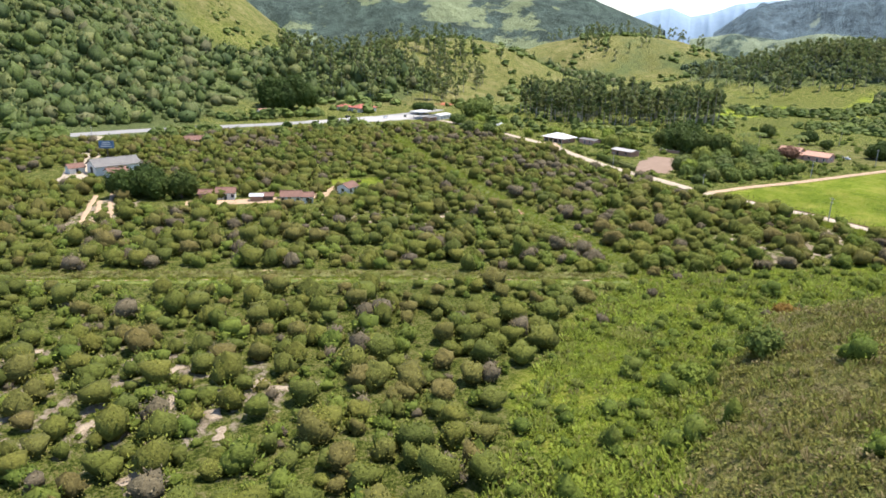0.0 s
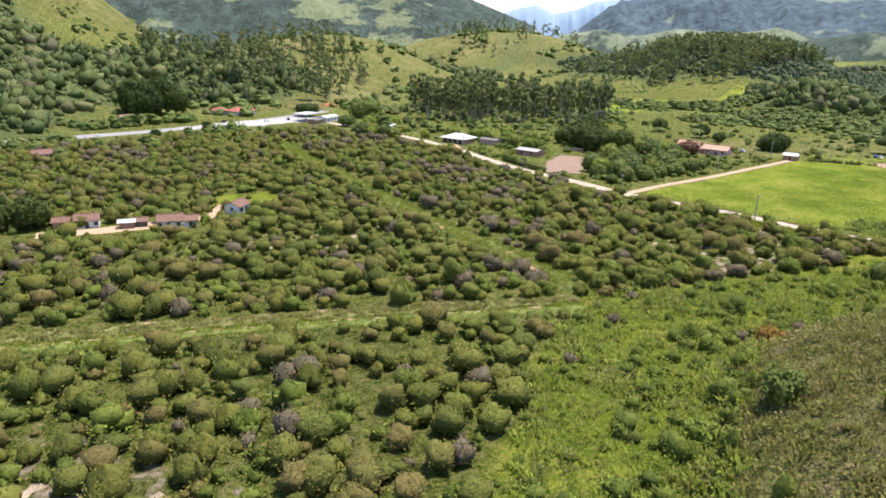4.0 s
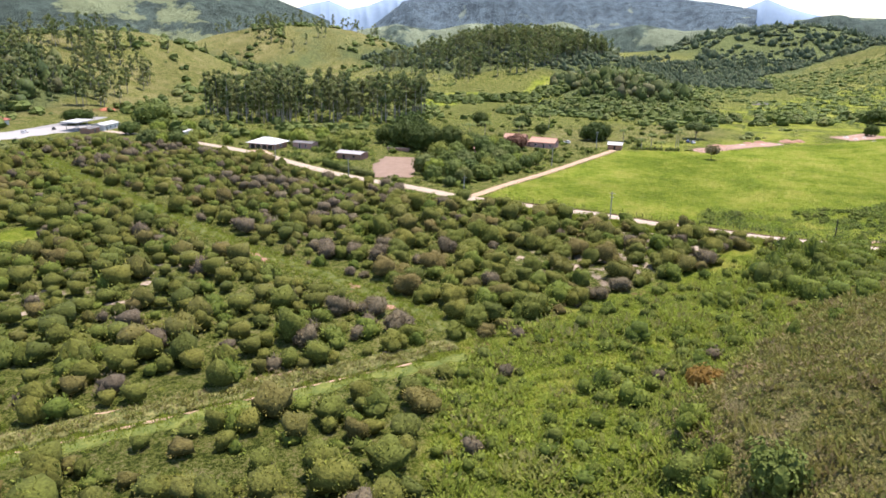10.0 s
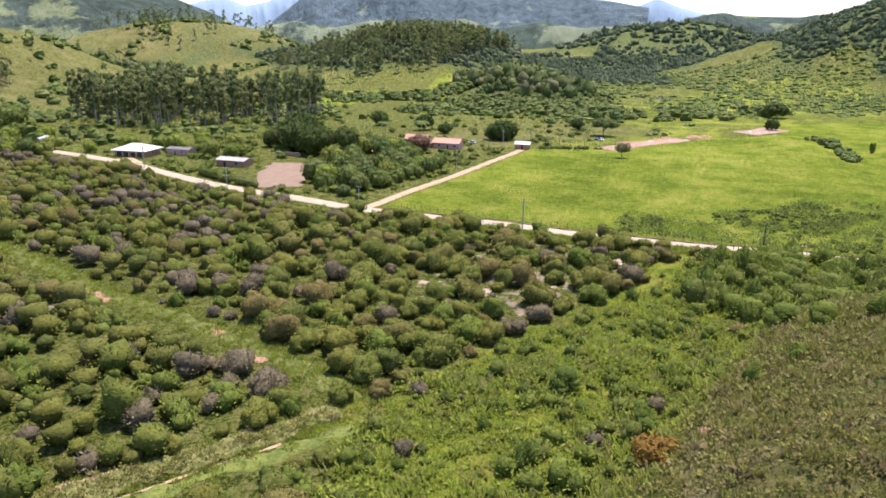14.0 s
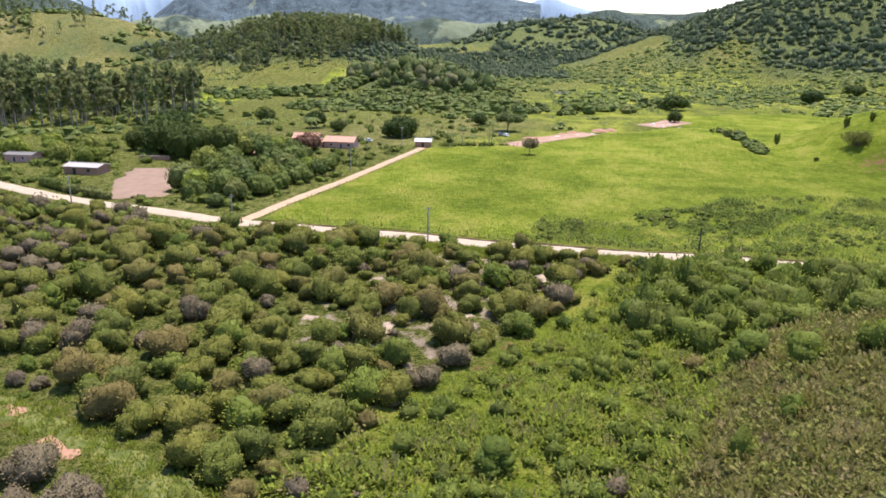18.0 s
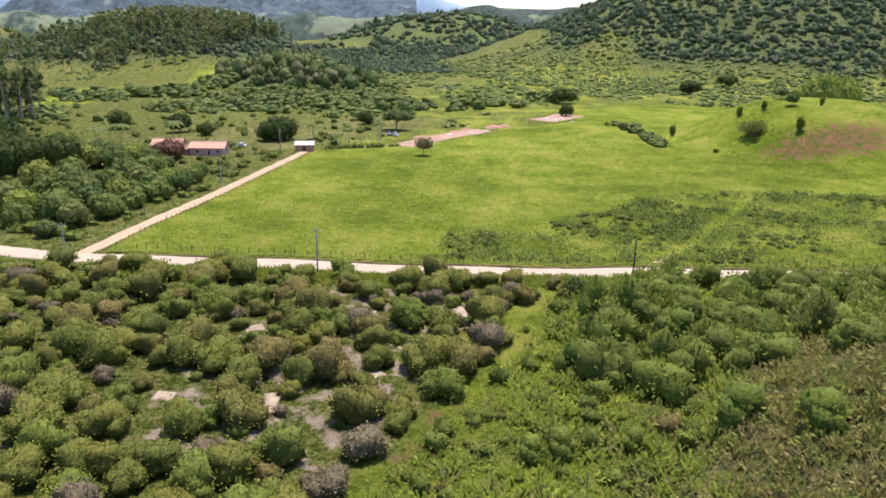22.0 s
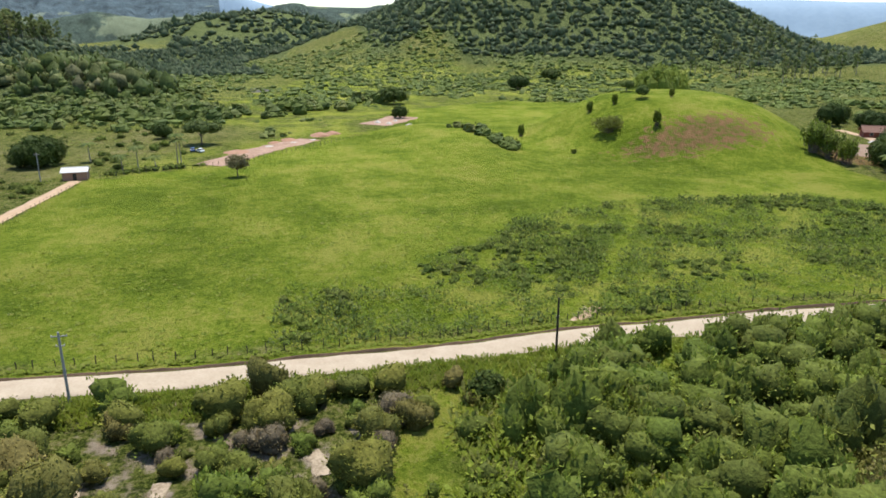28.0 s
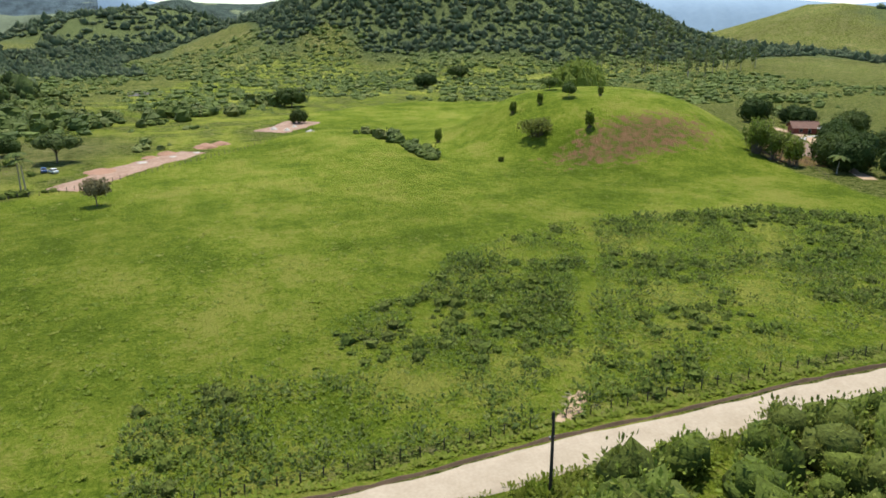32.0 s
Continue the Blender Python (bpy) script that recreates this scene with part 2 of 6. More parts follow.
car_white = surface("white_car_paint", (0.7, 0.7, 0.7), (0.8, 0.8, 0.8), 1.0, 0.25)
car_blue = surface("blue_car_paint", (0.04, 0.08, 0.2), (0.06, 0.11, 0.26), 1.0, 0.25)
car_dark = surface("dark_car_paint", (0.03, 0.03, 0.035), (0.06, 0.06, 0.065), 1.0, 0.25)
rubber = surface("rubber", (0.015, 0.015, 0.015), (0.03, 0.03, 0.03), 3.0, 0.9)
water_mat, wt, wb = shader("pond_water", 0.6, 0.0, 0.2)
wt.links.new(ramp(wt, noise_of(wt, 0.05), [(0.35, (0.04, 0.035, 0.02)), (0.7, (0.10, 0.085, 0.055))]), wb.inputs["Base Color"])


def ground_material():
    """Grass, weeds, sandy and red soil and woodland floor, by where each of them grows."""
    m, t, b = shader("valley_ground", 0.95, 0.0, 0.04)
    big, mid, small, fine = noise_of(t, 0.012, 5), noise_of(t, 0.06, 5), noise_of(t, 0.35, 5, 0.65), noise_of(t, 1.5, 5, 0.75)
    grain = maths(t, "MULTIPLY_ADD", fine, 1.25, maths(t, "MULTIPLY_ADD", small, 0.85, -0.55))
    weeds = ramp(t, grain, [(0.38, (0.045, 0.062, 0.012)), (0.48, (0.118, 0.142, 0.026)), (0.56, (0.172, 0.182, 0.045)), (0.66, (0.235, 0.215, 0.09))])
    lush = ramp(t, maths(t, "MULTIPLY_ADD", grain, 0.85, maths(t, "MULTIPLY_ADD", mid, 1.1, maths(t, "MULTIPLY_ADD", big, 0.6, -0.78))), [(0.28, (0.102, 0.148, 0.013)), (0.42, (0.158, 0.214, 0.020)), (0.55, (0.205, 0.252, 0.027)), (0.68, (0.285, 0.29, 0.055))])
    dry = ramp(t, maths(t, "MULTIPLY_ADD", grain, 0.6, maths(t, "MULTIPLY", mid, 0.4)), [(0.38, (0.085, 0.09, 0.03)), (0.48, (0.155, 0.155, 0.05)), (0.56, (0.205, 0.188, 0.072)), (0.66, (0.265, 0.23, 0.11))])
    soil = ramp(t, small, [(0.35, (0.26, 0.19, 0.125)), (0.65, (0.44, 0.36, 0.27))])
    red = ramp(t, small, [(0.40, (0.135, 0.125, 0.035)), (0.62, (0.25, 0.14, 0.075))])
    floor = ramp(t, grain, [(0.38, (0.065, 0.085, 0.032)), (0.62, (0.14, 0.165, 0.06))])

    def mask(name, ragged, soft=0.16):
        a = maths(t, "ADD", attribute(t, name), maths(t, "MULTIPLY", maths(t, "SUBTRACT", ragged, 0.5), 1.1))
        s = t.nodes.new("ShaderNodeMapRange")
        s.interpolation_type = "SMOOTHSTEP"
        s.inputs["From Min"].default_value, s.inputs["From Max"].default_value = 0.5 - soft, 0.5 + soft
        t.links.new(a, s.inputs["Value"])
        return s.outputs[0]

    colour = blend(t, weeds, lush, mask("lush", mid))
    colour = blend(t, colour, dry, mask("dry", mid, 0.3))
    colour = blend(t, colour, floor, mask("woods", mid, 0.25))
    colour = blend(t, colour, soil, mask("soil", small, 0.1))
    colour = blend(t, colour, red, mask("red", small, 0.14))
    tone = maths(t, "MULTIPLY_ADD", big, 0.7, 0.65)
    t.links.new(blend(t, colour, tone, 1.0, "MULTIPLY"), b.inputs["Base Color"])
    bump(t, b, grain, 1.0, 1.4)
    return m


# ---- the lie of the land ----
def to_line(x, y, pts):
    """How far places lie from a line of points."""
    best = np.full(np.shape(x), 1e9)
    for (ax, ay), (bx, by) in zip(pts[:-1], pts[1:]):
        dx, dy = bx - ax, by - ay
        s = np.clip(((x - ax) * dx + (y - ay) * dy) / (dx * dx + dy * dy), 0, 1)
        best = np.minimum(best, np.hypot(x - ax - s * dx, y - ay - s * dy))
    return best


def inside(x, y, poly):
    x, y = np.asarray(x, float), np.asarray(y, float)
    hit = np.zeros(np.shape(x), bool)
    for (ax, ay), (bx, by) in zip(poly, poly[1:] + poly[:1]):
        hit ^= ((ay > y) != (by > y)) & (x < (bx - ax) * (y - ay) / (by - ay + 1e-9) + ax)
    return hit


def hump(x, y, cx, cy, height, sx, sy, sx2=None, sy2=None, power=1.5):
    """A rounded hill; sx2 and sy2 are its half-widths on the low sides."""
    sx2, sy2 = sx2 or sx, sy2 or sy
    wx, wy = np.where(x < cx, sx2, sx), np.where(y < cy, sy2, sy)
    return height * np.exp(-(((x - cx) / wx) ** 2 + ((y - cy) / wy) ** 2) ** power)


# centre, height, half-widths (and steepness) of the hills round the valley
HILLS = [
    (475, -87, 19.5, 42, 53, 66, 46, 2.0), (500, 15, 3.4, 24, 22, 88, 22, 2.0),
    (70, 830, 108, 215, 260, 300, 240), (330, 1060, 128, 165, 230, 190, 230), (385, 655, 34, 120, 90, 120, 95),
    (575, 735, 54, 150, 120, 130, 120), (1030, 810, 60, 200, 170, 190, 160),
    (990, 410, 44, 170, 170, 170, 150), (728, 226, 21, 74, 66, 60, 62, 1.2),
    (1200, -330, 114, 380, 310, 260, 330), (1900, 130, 80, 300, 230, 300, 230),
    (1160, -990, 62, 220, 170, 240, 170), (820, -1080, 58, 200, 180, 200, 180),
]


def swell(x, y):
    return 0.35 * np.sin(x * 0.043 + 1.3) * np.cos(y * 0.037) + 0.22 * np.sin(x * 0.11 + y * 0.07) + 0.15 * np.cos(y * 0.17 - x * 0.05)


SLOPE_EDGE = [(-20, -40), (20, 2), (75, 44), (112, 63), (145, 75), (188, 61), (218, 49), (245, 27), (262, -10)]


def near_slope(x, y):
    """The scrubby slope on the south side of the valley."""
    poly = SLOPE_EDGE + [(262, -400), (-20, -400)]
    d = to_line(x, y, SLOPE_EDGE)
    d = np.where(inside(x, y, poly), d, -d)
    east = np.clip((262 - x) / 60, 0, 1)
    return 22 * (1 - np.exp(-np.maximum(0, d + 3) / 25)) * east * east * (3 - 2 * east)


def height(x, y):
    x, y = np.asarray(x, float), np.asarray(y, float)
    z = near_slope(x, y) + swell(x, y) * np.clip(1.2 - np.hypot(x - 276, (y - 60) * 0.2) / 60, 0.3, 1)
    for cx, cy, h, sx, sy, sx2, sy2, *power in HILLS:
        z = z + hump(x, y, cx, cy, h, sx, sy, sx2, sy2, *power)
    far = np.clip((np.hypot(x - 150, y - 100) - 650) / 500, 0, 1)
    z = z + far * (9 * np.sin(x * 0.009 + 0.5) * np.sin(y * 0.008) + 5 * np.sin(x * 0.021 + y * 0.017) + 6)
    return z


# plan of the valley floor
MAIN_ROAD = [(276, -420), (273, -60), (274, 0), (274, 60), (275, 120), (277, 165), (283, 200), (292, 235), (305, 272), (314, 292), (322, 330), (330, 372), (332, 425)]
SIDE_ROAD = [(277, 168), (292, 165), (330, 159.5), (375, 153), (420, 147)]
FAR_LANE = [(420, 147), (434, 112), (448, 96), (486, 62), (520, 36), (532, 16)]
HIGHWAY = [(-260, 395), (-60, 432), (60, 446), (120, 450), (200, 451), (285, 456), (350, 474), (376, 484)]
ORCHARD_TRACK = [(-42, 246.5), (17.6, 207.6), (53.6, 184.6), (91.6, 160.6), (129.6, 134.6), (157, 114.5)]
CROSS_TRACK = [(163, 115), (171, 134), (178, 155), (187, 190), (203, 235), (222, 290), (256, 374), (262, 420)]
ORCHARD_EAST = [(164, 112), (193, 99), (214, 89), (236, 74), (264, 64), (269, 110), (271, 165), (275, 205), (285, 240), (302, 285), (308, 330), (300, 400), (264, 412), (222, 290), (187, 190), (173, 135)]
ORCHARD_WEST = [(-40, 251), (20, 212), (94, 164.5), (157, 121), (165, 137), (170, 160), (182, 195), (200, 240), (218, 293), (250, 375), (256, 415), (150, 425), (60, 425), (-80, 400)]
ORCHARD_SOUTH = [(-60, 240), (20, 198), (92, 151), (146, 113), (134, 110), (117, 102), (90, 88), (66, 68), (30, 60), (-40, 70)]
PASTURE = [(281, -90), (281, 164), (330, 157), (420, 144), (440, 105), (530, 30), (600, 20), (640, -60), (600, -170), (480, -150), (400, -105), (330, -95)]
HAMLET = [(282, 172), (420, 152), (440, 215), (395, 300), (330, 330), (306, 268), (286, 205)]
THICKET = [(216, 68), (240, 63), (262, 54), (269, 40), (270, 0), (270, -60), (230, -60), (240, 20), (222, 45)]


def zone(x, y, poly, edge=6.0):
    """1 well inside, 0 well outside, with a soft edge."""
    d = to_line(x, y, poly + poly[:1])
    return np.clip(0.5 + np.where(inside(x, y, poly), d, -d) / (2 * edge), 0, 1)


def strip(x, y, line, half, edge):
    return np.clip((half + edge - to_line(x, y, line)) / edge, 0, 1)


def lattice(x, y, s, seed):
    """Smooth value noise over the plan, 0 to 1."""
    q = np.random.default_rng(seed).random((64, 64))
    u, v = np.asarray(x) / s, np.asarray(y) / s
    i, j = np.floor(u).astype(int), np.floor(v).astype(int)
    a, b = u - i, v - j
    a, b = a * a * (3 - 2 * a), b * b * (3 - 2 * b)
    g = lambda p, r: q[p % 64, r % 64]
    return (g(i, j) * (1 - a) + g(i + 1, j) * a) * (1 - b) + (g(i, j + 1) * (1 - a) + g(i + 1, j + 1) * a) * b


def woods_at(x, y):
    """How much of the land is wooded, 0 to 1."""
    w = np.clip(hump(x, y, 70, 800, 1.6, 175, 330, 420, 330, 2), 0, 1)
    w = np.maximum(w, np.clip(hump(x, y, 1200, -330, 1.5, 420, 340, 300, 360, 2), 0, 1))
    open_wood = np.clip(1.9 * lattice(x, y, 42, 15) - 0.25, 0, 1)
    w = np.maximum(w, np.clip(hump(x, y, 990, 410, 1.2, 200, 190, 170, 170, 2), 0, 1) * open_wood)
    w = np.maximum(w, np.clip(hump(x, y, 1900, 130, 1.4, 340, 250, 340, 240, 2), 0, 1))
    w = np.maximum(w, np.clip(hump(x, y, 728, 216, 1.4, 78, 58, 66, 60, 2), 0, 1))
    w = np.maximum(w, np.clip(hump(x, y, 340, 610, 1.5, 110, 70, 150, 70, 2), 0, 1) * np.clip(open_wood + 0.25, 0, 1))
    w = w * (1 - np.clip(hump(x, y, 1150, 5, 1.2, 95, 45) + hump(x, y, 985, -88, 1.2, 40, 30), 0, 1))
    far = np.hypot(x - 150, y - 100) > 760
    w = w + np.zeros(np.shape(x))
    bare = np.clip(1.3 * hump(x, y, 1030, 810, 1.0, 230, 220, 230, 200, 2) + 1.3 * hump(x, y, 570, 730, 1.0, 190, 170, 190, 150, 2), 0, 1)
    return (1 - 0.75 * bare) * np.maximum(w, np.where(far, np.clip((lattice(x, y, 190, 5) * 0.7 + lattice(x, y, 70, 6) * 0.3 - 0.47) * 7, 0, 1), 0))


# ---- mesh tools ----
def bisect(rows, v):
    lo, hi = 0, len(rows)
    while lo < hi:
        mid = (lo + hi) // 2
        lo, hi = (lo, mid) if v < rows[mid] else (mid + 1, hi)
    return lo


def mesh_from(name, verts, faces, mats, smooth=False, attrs=None, indices=None):
    """A mesh out of arrays; faces all of one size."""
    verts, faces = np.asarray(verts, np.float32), np.asarray(faces, np.int32)
    me = bpy.data.meshes.new(name)
    n, k = faces.shape
    me.vertices.add(len(verts))
    me.vertices.foreach_set("co", verts.ravel())
    me.loops.add(n * k)
    me.loops.foreach_set("vertex_index", faces.ravel())
    me.polygons.add(n)
    me.polygons.foreach_set("loop_start", np.arange(0, n * k, k, dtype=np.int32))
    me.polygons.foreach_set("use_smooth", np.full(n, smooth))
    for m in mats:
        me.materials.append(m)
    if indices is not None:
        me.polygons.foreach_set("material_index", np.asarray(indices, np.int32))
    for key, values in (attrs or {}).items():
        a = me.attributes.new(key, "FLOAT", "POINT")
        a.data.foreach_set("value", np.asarray(values, np.float32))
    me.update(calc_edges=True)
    return me


def under(ob, parent):
    ob.parent = parent
    return ob


def part(name, bm, material, parent, label=""):
    me = bpy.data.meshes.new(name)
    bm.to_mesh(me)
    bm.free()
    me.materials.append(material)
    return tagged(under(new(name, me), parent), label)


def thing(name, m, label, category, group="", kind=""):
    ob = new(name)
    ob.matrix_world = m
    return tagged(ob, label, category, group, kind)


def box(sx, sy, sz, x=0.0, y=0.0, z=0.0, bevel=0.0, bm=None):
    """A box standing on z, centred at x, y."""
    bm = bm or bmesh.new()
    made = bmesh.ops.create_cube(bm, size=1.0, matrix=Matrix.Translation((x, y, z + sz / 2)) @ Matrix.Diagonal((sx, sy, sz, 1)))
    if bevel:
        edges = list({e for v in made["verts"] for e in v.link_edges})
        bmesh.ops.bevel(bm, geom=edges, offset=bevel, segments=1, affect="EDGES")
    return bm


def prism(points, y0, y1, bm=None):
    """A solid with the outline points (x, z), from y0 to y1."""
    bm = bm or bmesh.new()
    a = [bm.verts.new((x, y0, z)) for x, z in points]
    b = [bm.verts.new((x, y1, z)) for x, z in points]
    bm.faces.new(a)
    bm.faces.new(b[::-1])
    for i in range(len(a)):
        j = (i + 1) % len(a)
        bm.faces.new((a[j], a[i], b[i], b[j]))
    bmesh.ops.recalc_face_normals(bm, faces=bm.faces)
    return bm


def tube(path, radii, sides=7, bm=None):
    """A tapered stem along a path."""
    bm = bm or bmesh.new()
    rings = []
    for i, (p, r) in enumerate(zip(path, radii)):
        d = (Vector(path[min(i + 1, len(path) - 1)]) - Vector(path[max(i - 1, 0)])).normalized()
        q = d.to_track_quat("Z", "Y")
        rings.append([bm.verts.new(Vector(p) + q @ Vector((r * math.cos(a), r * math.sin(a), 0))) for a in [2 * math.pi * k / sides for k in range(sides)]])
    for a, b in zip(rings[:-1], rings[1:]):
        for k in range(sides):
            bm.faces.new((a[k], a[(k + 1) % sides], b[(k + 1) % sides], b[k]))
    bm.faces.new(rings[-1])
    return bm


# ---- leaves ----
def sprays(n, rx, rz, leaf, seed, lobes=6, low=-0.35, shell=0.84, upright=0.0, loose=0.38):
    """n leaf sprays over an uneven dome of half-width rx and half-height rz, whose middle is at 0."""
    q = np.random.default_rng(seed)
    d = q.normal(size=(n * 3, 3))
    d /= np.linalg.norm(d, axis=1)[:, None]
    d = d[d[:, 2] > low][:n]
    n = len(d)
    lobe = q.normal(size=(lobes, 3))
    lobe /= np.linalg.norm(lobe, axis=1)[:, None]
    near = np.max(d @ lobe.T, axis=1)
    r = (0.70 + 0.38 * np.clip(near, 0, 1) ** 3) * (shell + (1.06 - shell) * q.random(n) ** 0.6)
    p = d * r[:, None] * np.array([rx, rx, rz])
    nor = d + q.normal(size=(n, 3)) * loose
    nor[:, 2] += 0.25 - upright
    nor /= np.linalg.norm(nor, axis=1)[:, None]
    side = np.cross(nor, q.normal(size=(n, 3)))
    side /= np.linalg.norm(side, axis=1)[:, None]
    up = np.cross(nor, side)
    s = leaf * (0.6 + 0.8 * q.random(n))[:, None]
    w = 0.62
    v = np.stack([p - up * s, p + side * s * w + nor * s * 0.25, p + up * s, p - side * s * w + nor * s * 0.25], 1).reshape(-1, 3)
    return v, np.arange(4 * n).reshape(-1, 4)


def core(rx, rz, seed, rings=4, sides=7):
    """The dense inside of a crown: a lumpy closed dome out of quads."""
    q = np.random.default_rng(seed)
    v, f = [], []
    for i in range(rings + 1):
        a = math.pi * (0.04 + 0.92 * i / rings)
        for k in range(sides):
            b = 2 * math.pi * (k + 0.5 * (i % 2)) / sides
            r = 0.88 + 0.2 * q.random()
            v.append((rx * r * math.sin(a) * math.cos(b), rx * r * math.sin(a) * math.sin(b), rz * r * math.cos(a)))
    for i in range(rings):
        for k in range(sides):
            f.append((i * sides + k, (i + 1) * sides + k, (i + 1) * sides + (k + 1) % sides, i * sides + (k + 1) % sides))
    return np.array(v), np.array(f)


def crown(n, rx, rz, leaf, seed, lobes=6, low=-0.35, inner=0.78, shell=0.84, upright=0.0, loose=0.38, rings=4, sides=7):
    """Sprays round a dense inside, standing on z = 0."""
    v, f = sprays(n, rx, rz, leaf, seed, lobes, low, shell, upright, loose)
    if inner:
        cv, cf = core(rx * inner, rz * inner, seed, rings, sides)
        f = np.concatenate([f, cf + len(v)])
        v = np.concatenate([v, cv])
    return v, f


def stem(path, radii, sides=5):
    """A stem as arrays of quads."""
    bm = tube(path, radii, sides)
    v = np.array([x.co[:] for x in bm.verts])
    f = np.array([[w.index for w in x.verts] for x in (bm.verts.index_update(), bm.faces)[1] if len(x.verts) == 4])
    bm.free()
    return v, f


class Growth:
    """Many plants joined into one mesh."""

    def __init__(self):
        self.v, self.f, self.t, self.m, self.n = [], [], [], [], 0

    def add(self, shapes, x, y, z, size=1.0, turn=0.0, tint=0.0, squash=1.0):
        c, s = math.cos(turn) * size, math.sin(turn) * size
        for (v, f), mat in shapes:
            w = np.empty_like(v)
            w[:, 0], w[:, 1], w[:, 2] = v[:, 0] * c - v[:, 1] * s + x, v[:, 0] * s + v[:, 1] * c + y, v[:, 2] * size * squash + z
            self.v.append(w), self.f.append(f + self.n), self.t.append(np.full(len(v), tint)), self.m.append(np.full(len(f), mat))
            self.n += len(v)

    def make(self, name, mats, label, category, smooth=False):
        me = mesh_from(name, np.concatenate(self.v), np.concatenate(self.f), mats, smooth, {"tint": np.concatenate(self.t)}, np.concatenate(self.m))
        return tagged(new(name, me), label, category, "", "stuff")


# ---- ground ----
def axis(lo, hi, step, far):
    a = list(np.arange(lo, hi + 0.1, step))
    s, x = step, a[-1]
    while x < far:
        s = min(s * 1.13, 120)
        x += s
        a.append(x)
    s, x = step, a[0]
    while x > -far:
        s = min(s * 1.13, 120)
        x -= s
        a.insert(0, x)
    return np.array(a)


def sandy(x, y):
    """Bare sand between the orchard rows."""
    rows = 0.5 + 0.5 * np.cos(2 * math.pi * ((x * 0.83 - y * 0.56) / 6.2))
    where = np.maximum(strip(x, y, [(36, 122), (10, 140)], 16, 22), strip(x, y, [(50, 255), (62, 272)], 8, 14))
    where = np.maximum(where, strip(x, y, [(215, 109), (250, 96)], 12, 18))
    where = np.maximum(where, strip(x, y, [(118, 222), (185, 190)], 3, 12) * 0.9)
    return where * (0.25 + 0.75 * rows)


gx, gy = axis(-60, 620, 4.2, 4700), axis(-220, 500, 4.2, 4700)
X, Y = np.meshgrid(gx, gy, indexing="ij")
Z = height(X, Y)
# a shallow drain runs beside the orchard track
drain = [(-42, 245), (17.6, 206.1), (53.6, 183.1), (91.6, 159.1), (129.6, 133.1), (148, 120)]
Z = Z - 0.4 * strip(X, Y, drain, 0.8, 3.0)
grid_x, grid_y, grid_z = gx.tolist(), gy.tolist(), Z.tolist()


def alt(x, y):
    """Height of the ground sheet itself."""
    i, j = bisect(grid_x, x) - 1, bisect(grid_y, y) - 1
    i, j = min(max(i, 0), len(grid_x) - 2), min(max(j, 0), len(grid_y) - 2)
    a, b = (x - grid_x[i]) / (grid_x[i + 1] - grid_x[i]), (y - grid_y[j]) / (grid_y[j + 1] - grid_y[j])
    r, s = grid_z[i], grid_z[i + 1]
    return (r[j] * (1 - b) + r[j + 1] * b) * (1 - a) + (s[j] * (1 - b) + s[j + 1] * b) * a


woods = woods_at(X, Y)
orch = np.maximum(zone(X, Y, ORCHARD_EAST), np.maximum(zone(X, Y, ORCHARD_WEST), zone(X, Y, ORCHARD_SOUTH)))
lushness = zone(X, Y, PASTURE, 5) * 0.95
lushness = np.maximum(lushness, 0.5 * strip(X, Y, ORCHARD_TRACK, 2.5, 4))
lushness = np.maximum(lushness, 0.45 * strip(X, Y, CROSS_TRACK, 1.5, 4))
band = [(90, 70), (150, 98), (200, 82), (250, 60), (266, 40)]
lushness = np.maximum(lushness, 0.6 * strip(X, Y, band, 13, 11))
lushness = np.maximum(lushness, 0.62 * strip(X, Y, [(648, 276), (735, 300), (825, 320)], 10, 12))
lushness = np.maximum(lushness, 0.85 * strip(X, Y, [(600, 350), (690, 354)], 16, 25))
lushness = np.maximum(lushness, 0.5 * strip(X, Y, [(480, 110), (620, 60), (760, 30), (900, -40)], 60, 60))
lushness = np.maximum(lushness, 0.6 * strip(X, Y, [(150, 268), (170, 262)], 6, 8))
lushness = np.maximum(lushness, 0.48 * strip(X, Y, [(560, -60), (760, -160), (1000, -330)], 90, 90))
r0 = np.hypot(X - 150, Y - 100)
dryness = np.clip((r0 - 500) / 700, 0, 0.62) * np.where(Y < 0.35 * X - 60, 0.62, 1.0)
dryness = np.maximum(dryness, 0.6 * strip(X, Y, [(430, 200), (520, 130)], 25, 40))
dryness = np.maximum(dryness, 0.58 * np.clip(hump(X, Y, 300, 1080, 1.6, 300, 280, 300, 280), 0, 1))
dryness = np.maximum(dryness, 0.55 * np.clip(hump(X, Y, 560, 720, 1.6, 190, 160, 170, 160), 0, 1))
dryness = np.maximum(dryness, 0.75 * np.clip(hump(X, Y, 1030, 800, 1.5, 220, 200), 0, 1))
dryness = np.maximum(dryness, 0.6 * np.clip(hump(X, Y, 400, 610, 1.5, 190, 130), 0, 1))
dryness = np.where(near_slope(X, Y) > 2.5, 0.75, dryness)
redness = 0.62 * np.clip(hump(X, Y, 417, -68, 1.25, 18, 44, 16, 40, 0.8), 0, 1)
sand = np.maximum(sandy(X, Y) * 0.72, 0.6 * strip(X, Y, [(281, 39), (286, 34)], 0.8, 4))
redness = np.maximum(redness, 0.55 * strip(X, Y, [(158, 113), (173, 107)], 1.2, 3.5))
redness = np.maximum(redness, 0.5 * strip(X, Y, [(176, 150), (190, 196)], 1.0, 3))
redness = np.maximum(redness, 0.5 * strip(X, Y, [(203, 89), (216, 84)], 2, 4))
